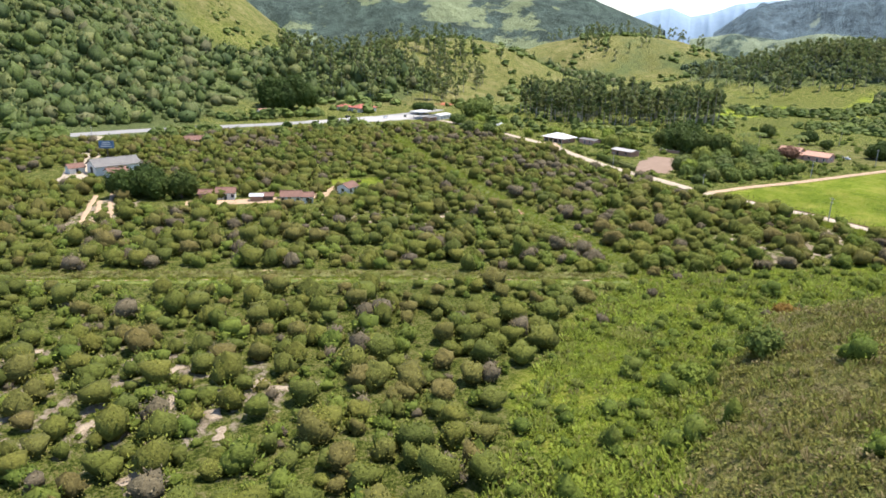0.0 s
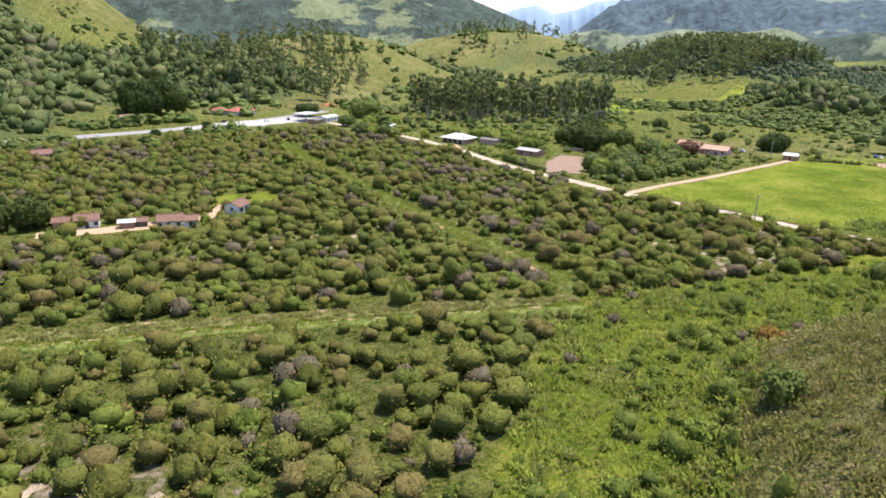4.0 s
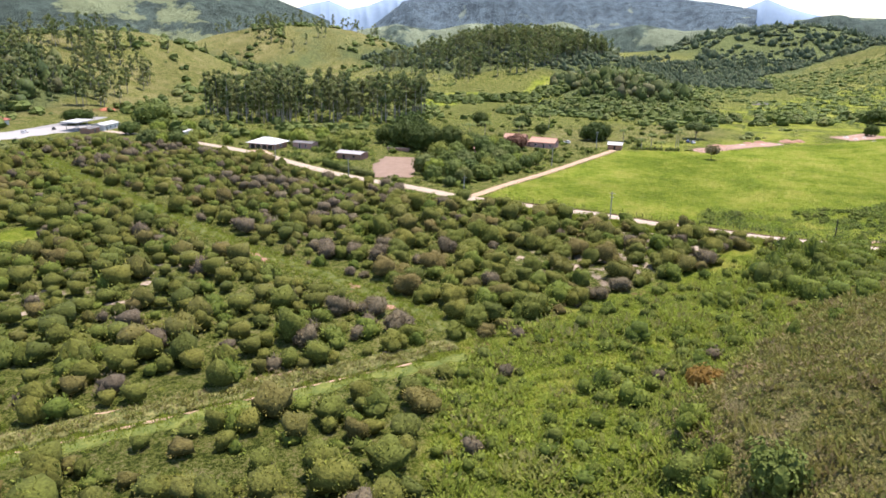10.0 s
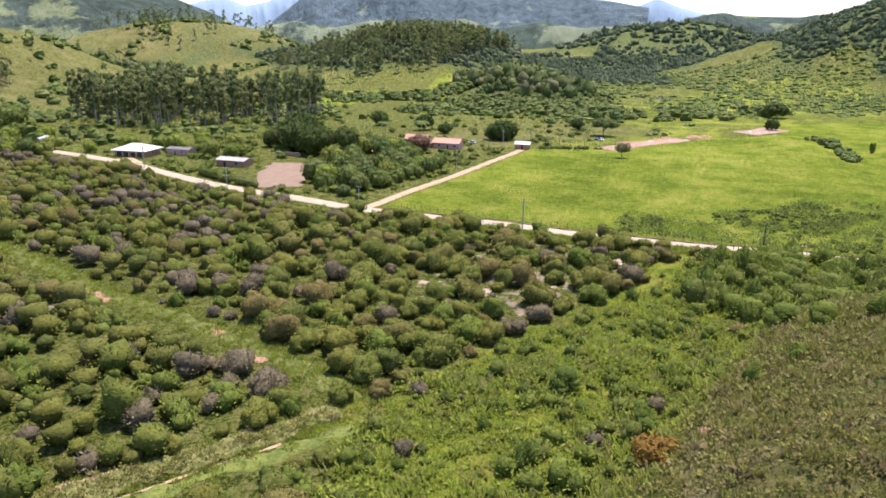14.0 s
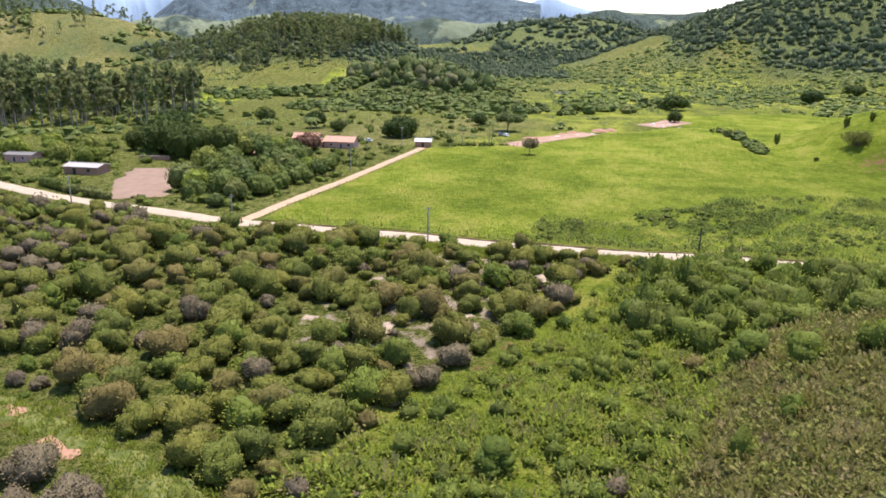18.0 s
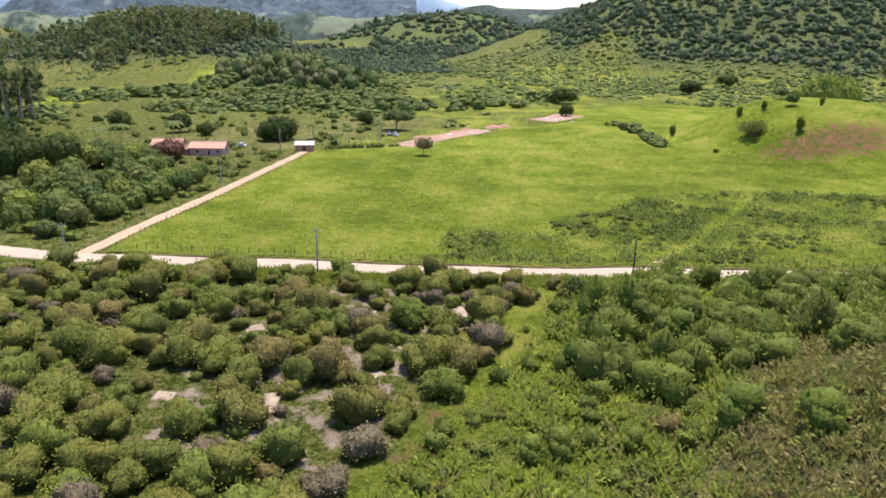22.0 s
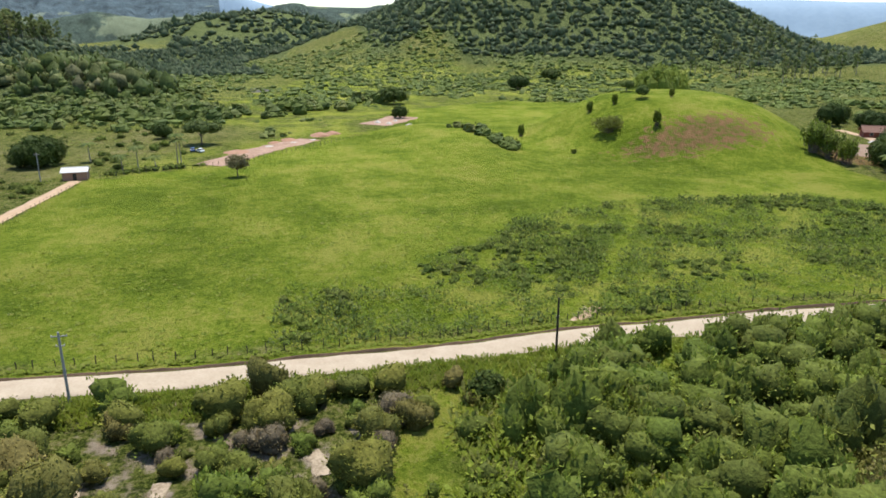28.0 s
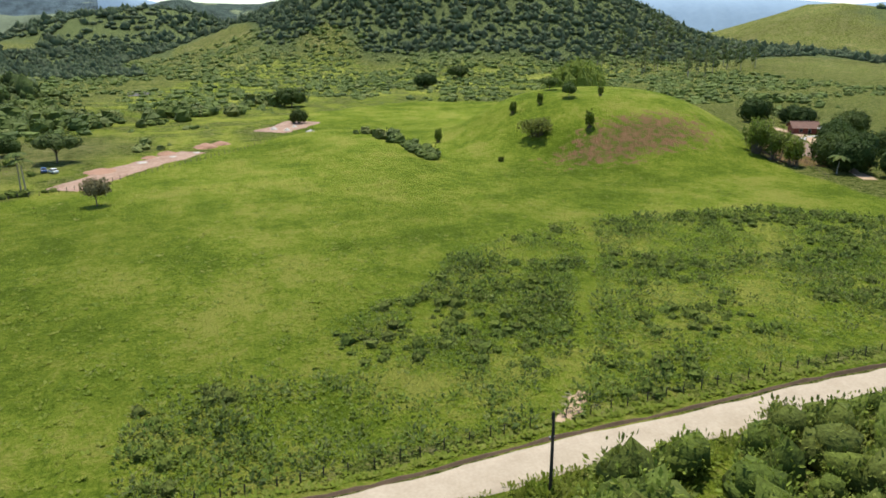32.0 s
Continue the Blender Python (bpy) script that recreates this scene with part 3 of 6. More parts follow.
redness = np.maximum(redness, 0.75 * strip(X, Y, [(398, -118), (412, -140)], 9, 8))
redness = np.maximum(redness, 0.7 * np.clip(hump(X, Y, 404, 512, 1.3, 14, 10), 0, 1))
ii = np.arange(X.size).reshape(X.shape)
quads = np.stack([ii[:-1, :-1], ii[1:, :-1], ii[1:, 1:], ii[:-1, 1:]], -1).reshape(-1, 4)
ground = new("ground", mesh_from("ground", np.stack([X, Y, Z], -1).reshape(-1, 3), quads, [ground_material()], True,
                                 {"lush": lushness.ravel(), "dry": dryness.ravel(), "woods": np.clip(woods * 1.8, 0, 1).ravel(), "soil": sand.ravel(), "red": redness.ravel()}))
tagged(ground, "grassy valley floor with orchard soil and surrounding hills", "ground", "", "structure")


def ribbon(name, line, half, material, label, rise=0.10, rag=0.5, step=3.0, seed=1):
    """A road with uneven edges, laid over the ground along a line."""
    q = np.random.default_rng(seed)
    pts = []
    for (ax, ay), (bx, by) in zip(line[:-1], line[1:]):
        n = max(1, int(math.hypot(bx - ax, by - ay) / step))
        pts += [(ax + (bx - ax) * k / n, ay + (by - ay) * k / n) for k in range(n)]
    pts = np.array(pts + [line[-1]])
    for _ in range(4):
        pts[1:-1] = (pts[:-2] + 2 * pts[1:-1] + pts[2:]) / 4
    d = np.gradient(pts, axis=0)
    d /= np.linalg.norm(d, axis=1)[:, None]
    nrm = np.stack([-d[:, 1], d[:, 0]], 1)
    cross = np.array([-1.0, -0.92, -0.55, 0.0, 0.55, 0.92, 1.0])
    w = half + (q.random((len(pts), 2)) - 0.5) * rag
    v = []
    for i, p in enumerate(pts):
        for c in cross:
            s = p + nrm[i] * c * (w[i, 0] if c < 0 else w[i, 1])
            edge = -0.25 if abs(c) == 1 else 0.0
            v.append((s[0], s[1], alt(s[0], s[1]) + rise + edge + 0.05 * (1 - c * c) - 0.05 * (abs(c) == 0.55)))
    k = len(cross)
    f = [(i * k + j, i * k + j + 1, (i + 1) * k + j + 1, (i + 1) * k + j) for i in range(len(pts) - 1) for j in range(k - 1)]
    f = [x[::-1] for x in f]
    return tagged(new(name, mesh_from(name, v, f, [material], True)), label, "road", "", "structure")


ribbon("dirt_road", MAIN_ROAD, 2.9, road_soil, "pale packed dirt road between the orchard and the pasture")
ribbon("side_road", SIDE_ROAD, 2.0, path_soil, "ochre dirt lane along the pasture fence", 0.08)
ribbon("highway", HIGHWAY, 5.0, asphalt, "sun-bleached grey asphalt highway", 0.25, 0.1)


def pad(name, line, half, material, label, rise=0.12, seed=3, step=4.0, category="yard"):
    """A patch of bare soil with a ragged outline."""
    return tagged(ribbon(name, line, half, material, label, rise, half * 0.35, step, seed), "", category)


pad("dirt_yard", [(296, 212), (318, 222), (343, 231)], 10, yard_soil, "bare reddish brown yard beside the shed")
pad("earthworks", [(440, 109), (452, 101.5), (470, 91), (494, 71)], 6.2, pale_soil, "pale levelled earth plot beside the lane")
pad("sand_yard", [(538, 38), (556, 24), (568, 16)], 9, pale_soil, "pale bare plot with heaps of sand")
pad("station_forecourt", [(238, 446), (275, 452), (320, 452), (356, 442)], 13, concrete_mat, "bright concrete forecourt of the roadside station", 0.3)
pad("farm_forecourt", [(56, 322), (64, 336), (70, 352), (76, 372), (84, 400), (96, 440)], 6, road_soil, "pale dirt forecourt of the farm barn")
pad("house_lane", [(86, 262), (110, 252), (134, 248), (150, 258)], 4.0, path_soil, "bare ochre soil in front of the workers' houses")
pad("farm_lane", [(365, -113), (393, -130), (417, -152), (440, -168), (470, -176)], 2.2, path_soil, "ochre lane up to the red house")
for k, line in enumerate(([(43, 238), (52, 264), (62, 292)], [(50, 247), (56, 264), (61, 282)], [(58, 255), (63, 275), (69, 295)])):
    ribbon("sandy_row", line, 0.95, path_soil, "narrow sandy strip between young orchard trees", 0.07, 1.0, 2.5, 20 + k)
berm_grass = surface("berm_grass", (0.06, 0.075, 0.016), (0.195, 0.18, 0.062), 0.6, 0.95, 0, 0.25, 4.0, 0.44, 0.66)
track_grass = surface("track_grass", (0.065, 0.09, 0.015), (0.15, 0.165, 0.034), 0.5, 0.95, 0, 0.2, 5.0, 0.44, 0.66)
worn_grass = surface("worn_grass", (0.06, 0.082, 0.015), (0.145, 0.148, 0.04), 0.4, 0.95, 0, 0.2, 5.0, 0.44, 0.66)


def beside(line, d):
    """A line moved d metres to its right-hand side."""
    p = np.array(line, float)
    g = np.gradient(p, axis=0)
    g /= np.linalg.norm(g, axis=1)[:, None]
    return [(x + d * gy_, y - d * gx_) for (x, y), (gx_, gy_) in zip(p, g)]


ribbon("track_berm", beside(ORCHARD_TRACK, -2.1), 2.1, berm_grass, "raised berm of rough olive grass beside the orchard track", 0.32, 1.8, 2.0, 31)
foot = beside(ORCHARD_TRACK, -4.5)
for k, (at, length) in enumerate(((0.12, 7), (0.3, 9), (0.52, 8), (0.68, 6), (0.80, 10), (0.93, 5))):
    i = min(int(at * 5), 4)
    (ax, ay), (bx, by) = foot[i], foot[i + 1]
    c, far = at * 5 - i, math.hypot(bx - ax, by - ay)
    ribbon("bare_patch", [(ax + (bx - ax) * (c + u * length / far), ay + (by - ay) * (c + u * length / far)) for u in (-0.5, 0.5)], 0.5, path_soil, "pale bare soil under the edge of the orchard row", 0.06, 0.8, 1.2, 40 + k)
ribbon("grass_track", beside(ORCHARD_TRACK, 3.0), 1.5, track_grass, "bright green grass track along the orchard", 0.10, 2.4, 2.0, 33)
ribbon("cross_track", CROSS_TRACK, 1.9, worn_grass, "narrow worn grass track across the orchard", 0.10, 2.2, 2.0, 34)
for spot in ([(169, 136), (171.5, 143)], [(182.5, 182), (186, 191)], [(176.5, 150), (178, 154)]):
    ribbon("bare_patch", spot, 0.9, red_soil, "bare reddish soil on the worn track", 0.14, 1.1, 1.2, 35)
ribbon("track_drain", drain, 0.3, path_soil, "narrow brown drain beside the grassy orchard track", 0.06, 0.4, 2.5, 30)


# ---- orchard ----
def mound(n, rx, h, leaf, seed, rings=7, sides=13, rough=0.17, waist=0.40, splay=0.55):
    """A rounded bush: a lumpy dense body, drawn in at the foot, covered with twigs that point up and outwards."""
    q = np.random.default_rng(seed)
    lobe = q.normal(size=(9, 3))
    lobe /= np.linalg.norm(lobe, axis=1)[:, None]
    foot = waist * h

    def skin(d, grow):
        bulge = 1 + rough * (2.2 * np.max(np.clip(d @ lobe.T, 0, 1) ** 5, axis=1) - 0.9)
        flat = np.hypot(d[:, 0], d[:, 1])[:, None]
        p = d.copy()
        p[:, :2] *= rx * np.maximum(flat, 1e-3) ** -0.22
        p[:, 2] = np.where(d[:, 2] > 0, d[:, 2] * (h - foot), d[:, 2] * foot)
        p = p * (bulge * grow)[:, None]
        p[:, 2] = np.maximum(p[:, 2], -foot * 0.98) + foot
        return p

    shapes = []
    if rings:
        el = np.repeat(np.linspace(-1.25, 1.566, rings + 1), sides)
        az = np.tile(np.arange(sides), rings + 1) * 2 * math.pi / sides + np.repeat(np.arange(rings + 1) % 2, sides) * math.pi / sides
        d = np.stack([np.cos(el) * np.cos(az), np.cos(el) * np.sin(az), np.sin(el)], 1)
        i = np.arange(len(d)).reshape(rings + 1, sides)
        shapes.append(((skin(d, 0.86 + 0.18 * q.random(len(d))), np.stack([i[:-1], np.roll(i[:-1], -1, 1), np.roll(i[1:], -1, 1), i[1:]], -1).reshape(-1, 4)), 1))
    d = q.normal(size=(n * 3, 3))
    d /= np.linalg.norm(d, axis=1)[:, None]
    d = d[d[:, 2] > -0.55][:n]
    p = skin(d, 0.86 + 0.16 * q.random(len(d)))
    way = d * splay + np.array([0, 0, 0.42]) + q.normal(size=d.shape) * 0.42
    way /= np.linalg.norm(way, axis=1)[:, None]
    side = np.cross(way, np.array([0.0, 0.0, 1.0]) + q.normal(size=d.shape) * 0.55)
    side /= np.linalg.norm(side, axis=1)[:, None]
    size = leaf * (0.6 + 0.8 * q.random(len(d)))[:, None]
    tips = np.stack([p, p + way * size + side * size * 0.45, p + way * size * 1.9, p + way * size - side * size * 0.45], 1).reshape(-1, 3)
    shapes.append(((tips, np.arange(4 * len(d)).reshape(-1, 4)), 0))
    return shapes


def moved(shapes, x, y, z=0.0):
    return [((v + np.array([x, y, z]), f), mat) for (v, f), mat in shapes]


def leafy_mesh(name, shapes, mats):
    """One mesh out of twigs (material 0) and bodies (material 1)."""
    vs, fs, idx, k = [], [], [], 0
    for (v, f), mat in shapes:
        vs.append(v), fs.append(f + k), idx.append(np.full(len(f), mat))
        k += len(v)
    return mesh_from(name, np.concatenate(vs), np.concatenate(fs), mats, True, None, np.concatenate(idx))


def plant(kind, seed, big=1.0):
    """Shapes of one plant in arrays; big sets how finely it is made."""
    q = np.random.default_rng(seed)
    rings, sides = (8, 14) if big > 1.5 else (5, 9) if big > 0.4 else (3, 7)
    if kind == "broad":
        shapes = []
        for i, (r, w, h) in enumerate(((0.2, 1.75, 3.4), (1.25, 1.45, 2.7), (1.4, 1.25, 2.2))):
            a = 2.2 * i + q.random() * 1.2
            shapes += moved(mound(int(105 * big), w, h * (0.85 + 0.3 * q.random()), 0.25 / big ** 0.25, seed + 31 * i, max(3, rings - 2), max(6, sides - 4), 0.36, 0.42, 0.8), r * math.cos(a), r * math.sin(a), -0.1)
        return shapes
    n, w, h, leaf, rough = {"citrus": (400, 2.25, 3.7, 0.185, 0.30), "dry": (400, 2.0, 3.1, 0.19, 0.24)}[kind]
    h *= 0.85 + 0.35 * q.random()
    shapes = mound(int(n * big), w, h, leaf / big ** 0.2, seed, rings, sides, rough)
    if q.random() < 0.6:
        a = q.random() * 6.3
        shapes += moved(mound(int(n * 0.5 * big), w * 0.66, h * 0.74, leaf / big ** 0.2, seed + 5, rings - 1, sides - 2, rough), 1.5 * math.cos(a), 1.5 * math.sin(a))
    return shapes


def grid_places(poly, along, across, jitter, seed, miss=0.12):
    q = np.random.default_rng(seed)
    u, w = np.array([0.83, -0.56]), np.array([0.56, 0.83])
    n = 80
    out = []
    for i in range(-n, n):
        for j in range(-n, n):
            p = np.array([163.0, 115.0]) + u * (i * along) + w * (j * across) + q.normal(size=2) * jitter
            if q.random() > miss:
                out.append(p)
    out = np.array(out)
    return out[inside(out[:, 0], out[:, 1], poly)]


def clear(p, lines, gap):
    keep = np.ones(len(p), bool)
    for line in lines:
        keep &= to_line(p[:, 0], p[:, 1], line) > gap
    return p[keep]


# bare sandy spots between the trees
SAND_SPOTS = [(33.8, 117.6), (38.8, 109.5), (48.7, 115.5), (18.5, 153), (14.3, 135.2), (23.1, 99.3), (20.1, 117.1), (37.4, 103.2), (38.9, 130.1), (51.4, 111.8),
              (248.3, 99.5), (234.4, 92.4), (229.5, 105.7), (231, 113), (216.4, 109), (217.6, 124), (249.8, 83.5), (250.1, 108.4), (241, 118), (224, 97),
              (135.5, 210.4), (138.7, 197.7), (149.5, 180.5), (148, 187.5), (142.7, 191.2), (108.9, 215), (155, 196), (128, 204)]
SANDY = [[(43, 238), (62, 292)], [(50, 247), (61, 282)], [(58, 255), (69, 295)]]
orchard = np.concatenate([grid_places(ORCHARD_EAST, 5.0, 4.7, 1.4, 1, 0.08), grid_places(ORCHARD_WEST, 5.1, 4.8, 1.3, 2, 0.06), grid_places(ORCHARD_SOUTH, 5.4, 5.0, 1.5, 3, 0.12)])
orchard = clear(clear(clear(orchard, [ORCHARD_TRACK], 4.6), [CROSS_TRACK], 3.4), [MAIN_ROAD], 5.0)
orchard = clear(orchard, SANDY, 2.2)
spots = np.array(SAND_SPOTS)
orchard = orchard[np.min(np.hypot(orchard[:, None, 0] - spots[None, :, 0], orchard[:, None, 1] - spots[None, :, 1]), axis=1) > 2.3]
for k, (x, y) in enumerate(SAND_SPOTS):
    a, r = rng.random() * 6.3, 1.3 + 1.5 * rng.random()
    ribbon("sand_patch", [(x - r * math.cos(a), y - r * math.sin(a)), (x, y), (x + r * math.cos(a), y + r * math.sin(a))], 0.75 + 0.5 * rng.random(), sand_mat, "pale bare sand between the orchard trees", 0.12, 1.0, 0.9, 300 + k)
for cx, cy, r in ((80, 268, 14), (108, 250, 12), (122, 240, 9), (142, 245, 9), (160, 262, 12), (70, 335, 26), (84, 366, 12)):
    orchard = orchard[np.hypot(orchard[:, 0] - cx, orchard[:, 1] - cy) > r]
# trees that stand free at the orchard's corner
corner = np.array([(139.5, 117), (143, 115), (146, 112.2), (136.5, 114), (165, 112.2), (161.5, 117.5), (141, 132.5), (146.5, 129), (151.5, 125.8), (155.5, 123)])
orchard = np.concatenate([orchard[np.min(np.hypot(orchard[:, None, 0] - corner[None, :, 0], orchard[:, None, 1] - corner[None, :, 1]), axis=1) > 2.5], corner])
kinds = rng.choice(["citrus", "dry", "broad"], len(orchard), p=[0.70, 0.08, 0.22])
greyer = (lattice(orchard[:, 0], orchard[:, 1], 28, 9) > 0.70) & (orchard[:, 0] > 150)
kinds[greyer & (rng.random(len(orchard)) < 0.5)] = "dry"
# bodies under the twigs, in the leaf colour with shade painted in
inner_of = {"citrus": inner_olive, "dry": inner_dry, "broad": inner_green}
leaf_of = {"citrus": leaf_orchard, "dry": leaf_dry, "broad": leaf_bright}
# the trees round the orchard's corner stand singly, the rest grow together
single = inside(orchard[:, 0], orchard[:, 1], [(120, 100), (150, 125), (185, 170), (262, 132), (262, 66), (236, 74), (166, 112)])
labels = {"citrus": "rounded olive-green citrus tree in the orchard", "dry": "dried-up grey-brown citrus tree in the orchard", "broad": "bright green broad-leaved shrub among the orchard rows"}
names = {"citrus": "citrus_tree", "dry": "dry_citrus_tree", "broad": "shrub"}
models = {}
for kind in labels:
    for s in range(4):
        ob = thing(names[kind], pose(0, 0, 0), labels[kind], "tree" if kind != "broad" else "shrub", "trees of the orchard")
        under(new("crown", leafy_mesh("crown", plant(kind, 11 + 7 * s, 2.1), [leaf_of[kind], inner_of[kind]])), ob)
        part("trunk", tube([(0, 0, -0.2), (0.05, 0.02, 0.6), (0.1, -0.05, 1.5)], [0.16, 0.12, 0.08]), bark, ob)
        models[kind, s] = ob
used, count = set(), 0
growth = {k: Growth() for k in ("citrus", "dry", "broad")}
shapes = {(k, s): plant(k, 50 + s, 0.6 if s < 4 else 0.22) for k in growth for s in range(8)}
sizes = 0.52 + 0.80 * rng.random(len(orchard)) ** 1.25
for p, kind, one, size in zip(orchard, kinds, single, sizes):
    z = alt(*p)
    if one and count < 300:
        key = kind, int(rng.integers(4))
        m = pose(p[0], p[1], z, 0, 0, rng.random() * 360) @ Matrix.Diagonal((size, size, size * (0.85 + 0.3 * rng.random()), 1))
        if key in used:
            o = copy_thing(models[key], Matrix.Identity(4))
        else:
            o = models[key]
            used.add(key)
        o.matrix_world = m
        count += 1
    else:
        growth[kind].add(shapes[kind, int(rng.integers(4)) + (4 if p[1] - 0.5 * p[0] > 80 else 0)], p[0], p[1], z, size, rng.random() * 6.3, rng.random(), 0.85 + 0.3 * rng.random())
for key, ob in models.items():
    if key not in used:
        for o in list(ob.children):
            bpy.data.objects.remove(o)
        bpy.data.objects.remove(ob)
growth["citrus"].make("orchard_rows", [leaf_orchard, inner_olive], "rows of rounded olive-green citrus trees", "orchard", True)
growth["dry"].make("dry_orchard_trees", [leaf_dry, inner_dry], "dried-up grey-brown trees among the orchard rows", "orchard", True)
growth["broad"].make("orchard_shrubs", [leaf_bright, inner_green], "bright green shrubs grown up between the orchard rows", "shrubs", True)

# ---- wild growth ----
low_shapes = [mound(15, 0.85, 0.75, 0.24, 200 + s, 0, 0, 0.3, 0.3, 0.8) for s in range(6)]
tuft_shapes = []
for s in range(6):
    q = np.random.default_rng(300 + s)
    n = 12
    a, r = q.random(n) * 6.3, q.random(n) ** 0.7 * 0.75
    base = np.stack([r * np.cos(a), r * np.sin(a), np.zeros(n)], 1)
    lean = np.stack([np.cos(a) * 0.42, np.sin(a) * 0.42, 0.35 + 0.6 * q.random(n)], 1)
    side = np.stack([-np.sin(a), np.cos(a), np.zeros(n)], 1) * 0.10
    v = np.stack([base - side * 0.5, base + side * 0.5, base + lean + side * 0.9, base + lean - side * 0.9], 1).reshape(-1, 3)
    tuft_shapes.append([((v, np.arange(4 * n).reshape(-1, 4)), 0)])


def scatter(poly, n, seed):
    q = np.random.default_rng(seed)
    xs, ys = [p[0] for p in poly], [p[1] for p in poly]
    p = np.stack([q.uniform(min(xs), max(xs), n), q.uniform(min(ys), max(ys), n)], 1)
    return p[inside(p[:, 0], p[:, 1], poly)]


def bare(p, gap):
    return p[np.min(np.hypot(p[:, None, 0] - spots[None, :, 0], p[:, None, 1] - spots[None, :, 1]), axis=1) > gap]


weeds, understorey, scrub, thicket = Growth(), Growth(), Growth(), Growth()
BAND = [(-10, -10), (10, 40), (66, 68), (90, 86), (134, 108), (163, 113), (236, 72), (262, 64), (268, 44), (240, 34), (200, 54), (150, 70), (112, 60), (75, 41), (30, 2)]
for p in scatter(BAND, 27000, 21):
    size = (0.5 + 1.1 * rng.random() ** 2) * (0.6 + 0.8 * lattice(p[0], p[1], 9, 3))
    fine = rng.random() < 0.62
    weeds.add((tuft_shapes if fine else low_shapes)[int(rng.integers(6))], p[0], p[1], alt(*p) - 0.1, size * (1.35 if fine else 1.2), rng.random() * 6.3, rng.random(), 0.9)
for poly, n, seed in ((ORCHARD_EAST, 4000, 22), (ORCHARD_SOUTH, 5000, 23), (ORCHARD_WEST, 1200, 24)):
    for p in bare(scatter(poly, n, seed), 1.6):
        understorey.add(low_shapes[int(rng.integers(6))], p[0], p[1], alt(*p) - 0.15, 0.4 + 0.7 * rng.random(), rng.random() * 6.3, rng.random(), 0.8)
# self-sown bushes fill the gaps between the rows
small_shapes = [mound(48, 1.4, 2.0, 0.33, 260 + s, 3, 7, 0.34, 0.38, 0.8) for s in range(6)]
wild = {"citrus": Growth(), "dry": Growth(), "broad": Growth()}
for poly, n, seed in ((ORCHARD_EAST, 900, 25), (ORCHARD_SOUTH, 1100, 26), (ORCHARD_WEST, 800, 27), (BAND, 1500, 28)):
    for p in bare(clear(clear(scatter(poly, n, seed), [ORCHARD_TRACK], 5.0), [CROSS_TRACK], 3.2), 2.0):
        kind = ("broad", "citrus", "dry")[int(rng.choice(3, p=[0.5, 0.36, 0.14] if poly is not BAND else [0.86, 0.1, 0.04]))]
        wild[kind].add(small_shapes[int(rng.integers(6))], p[0], p[1], alt(*p) - 0.2, 0.45 + 0.75 * rng.random() ** 1.5, rng.random() * 6.3, rng.random(), 0.85 + 0.3 * rng.random())
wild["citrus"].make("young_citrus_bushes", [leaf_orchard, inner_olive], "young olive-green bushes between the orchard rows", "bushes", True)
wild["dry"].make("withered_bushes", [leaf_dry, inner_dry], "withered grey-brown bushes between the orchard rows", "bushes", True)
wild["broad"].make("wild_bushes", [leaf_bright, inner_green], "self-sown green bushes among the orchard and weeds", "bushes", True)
understorey.make("orchard_weeds", [leaf_low], "low green weeds under the orchard trees", "weeds")
weeds.make("weeds", [leaf_weed], "bright green weeds and low herbs", "weeds")
SLOPE = [(28, 2), (75, 42), (112, 61), (145, 73), (190, 60), (232, 40), (252, 14), (235, -40), (150, -20), (60, -20)]
for p in scatter(SLOPE, 9000, 31):
    size = 0.6 + 1.2 * rng.random() ** 2
    scrub.add((tuft_shapes if rng.random() < 0.8 else low_shapes)[int(rng.integers(6))], p[0], p[1], alt(*p) - 0.15, size * 1.15, rng.random() * 6.3, rng.random(), 1.0)
twiggy = [mound(40, 1.1, 0.9, 0.24, 340 + s, 0, 0, 0.35, 0.3, 0.7) for s in range(6)]
for p in scatter(SLOPE, 12000, 33):
    scrub.add(twiggy[int(rng.integers(6))], p[0], p[1], alt(*p) - 0.2, 0.6 + 0.95 * rng.random() ** 2, rng.random() * 6.3, rng.random(), 0.9)
for (ax, ay), (bx, by) in zip(ORCHARD_TRACK[:-1], ORCHARD_TRACK[1:]):
    for k in range(int(math.hypot(bx - ax, by - ay) * 9)):
        u, d = rng.random(), 2.1 + rng.normal() * 1.2
        far = math.hypot(bx - ax, by - ay)
        x, y = ax + (bx - ax) * u - d * (by - ay) / far, ay + (by - ay) * u + d * (bx - ax) / far
        scrub.add((tuft_shapes if rng.random() < 0.75 else low_shapes)[int(rng.integers(6))], x, y, alt(x, y) + 0.1, 0.5 + 0.5 * rng.random(), rng.random() * 6.3, rng.random(), 0.9)
scrub.make("scrub", [leaf_scrub, inner_scrub], "dry olive and straw-coloured scrub on the slope", "scrub", True)
big_shapes = [plant("broad", 400 + s, 0.8) for s in range(6)]
for p in np.concatenate([scatter(THICKET, 430, 41), clear(scatter(BAND, 210, 42), [[(163, 110), (200, 92), (240, 68)], [(120, 96), (163, 110)]], 11), scatter(SLOPE, 90, 43)]):
    thicket.add(big_shapes[int(rng.integers(5))], p[0], p[1], alt(*p) - 0.2, (0.7 if p[0] > 205 else 0.45) + 0.95 * rng.random() ** 1.3, rng.random() * 6.3, rng.random(), 0.9 + 0.4 * rng.random())
thicket.make("thicket", [leaf_bright, inner_green], "dense green thicket of bushes beside the road", "bushes", True)

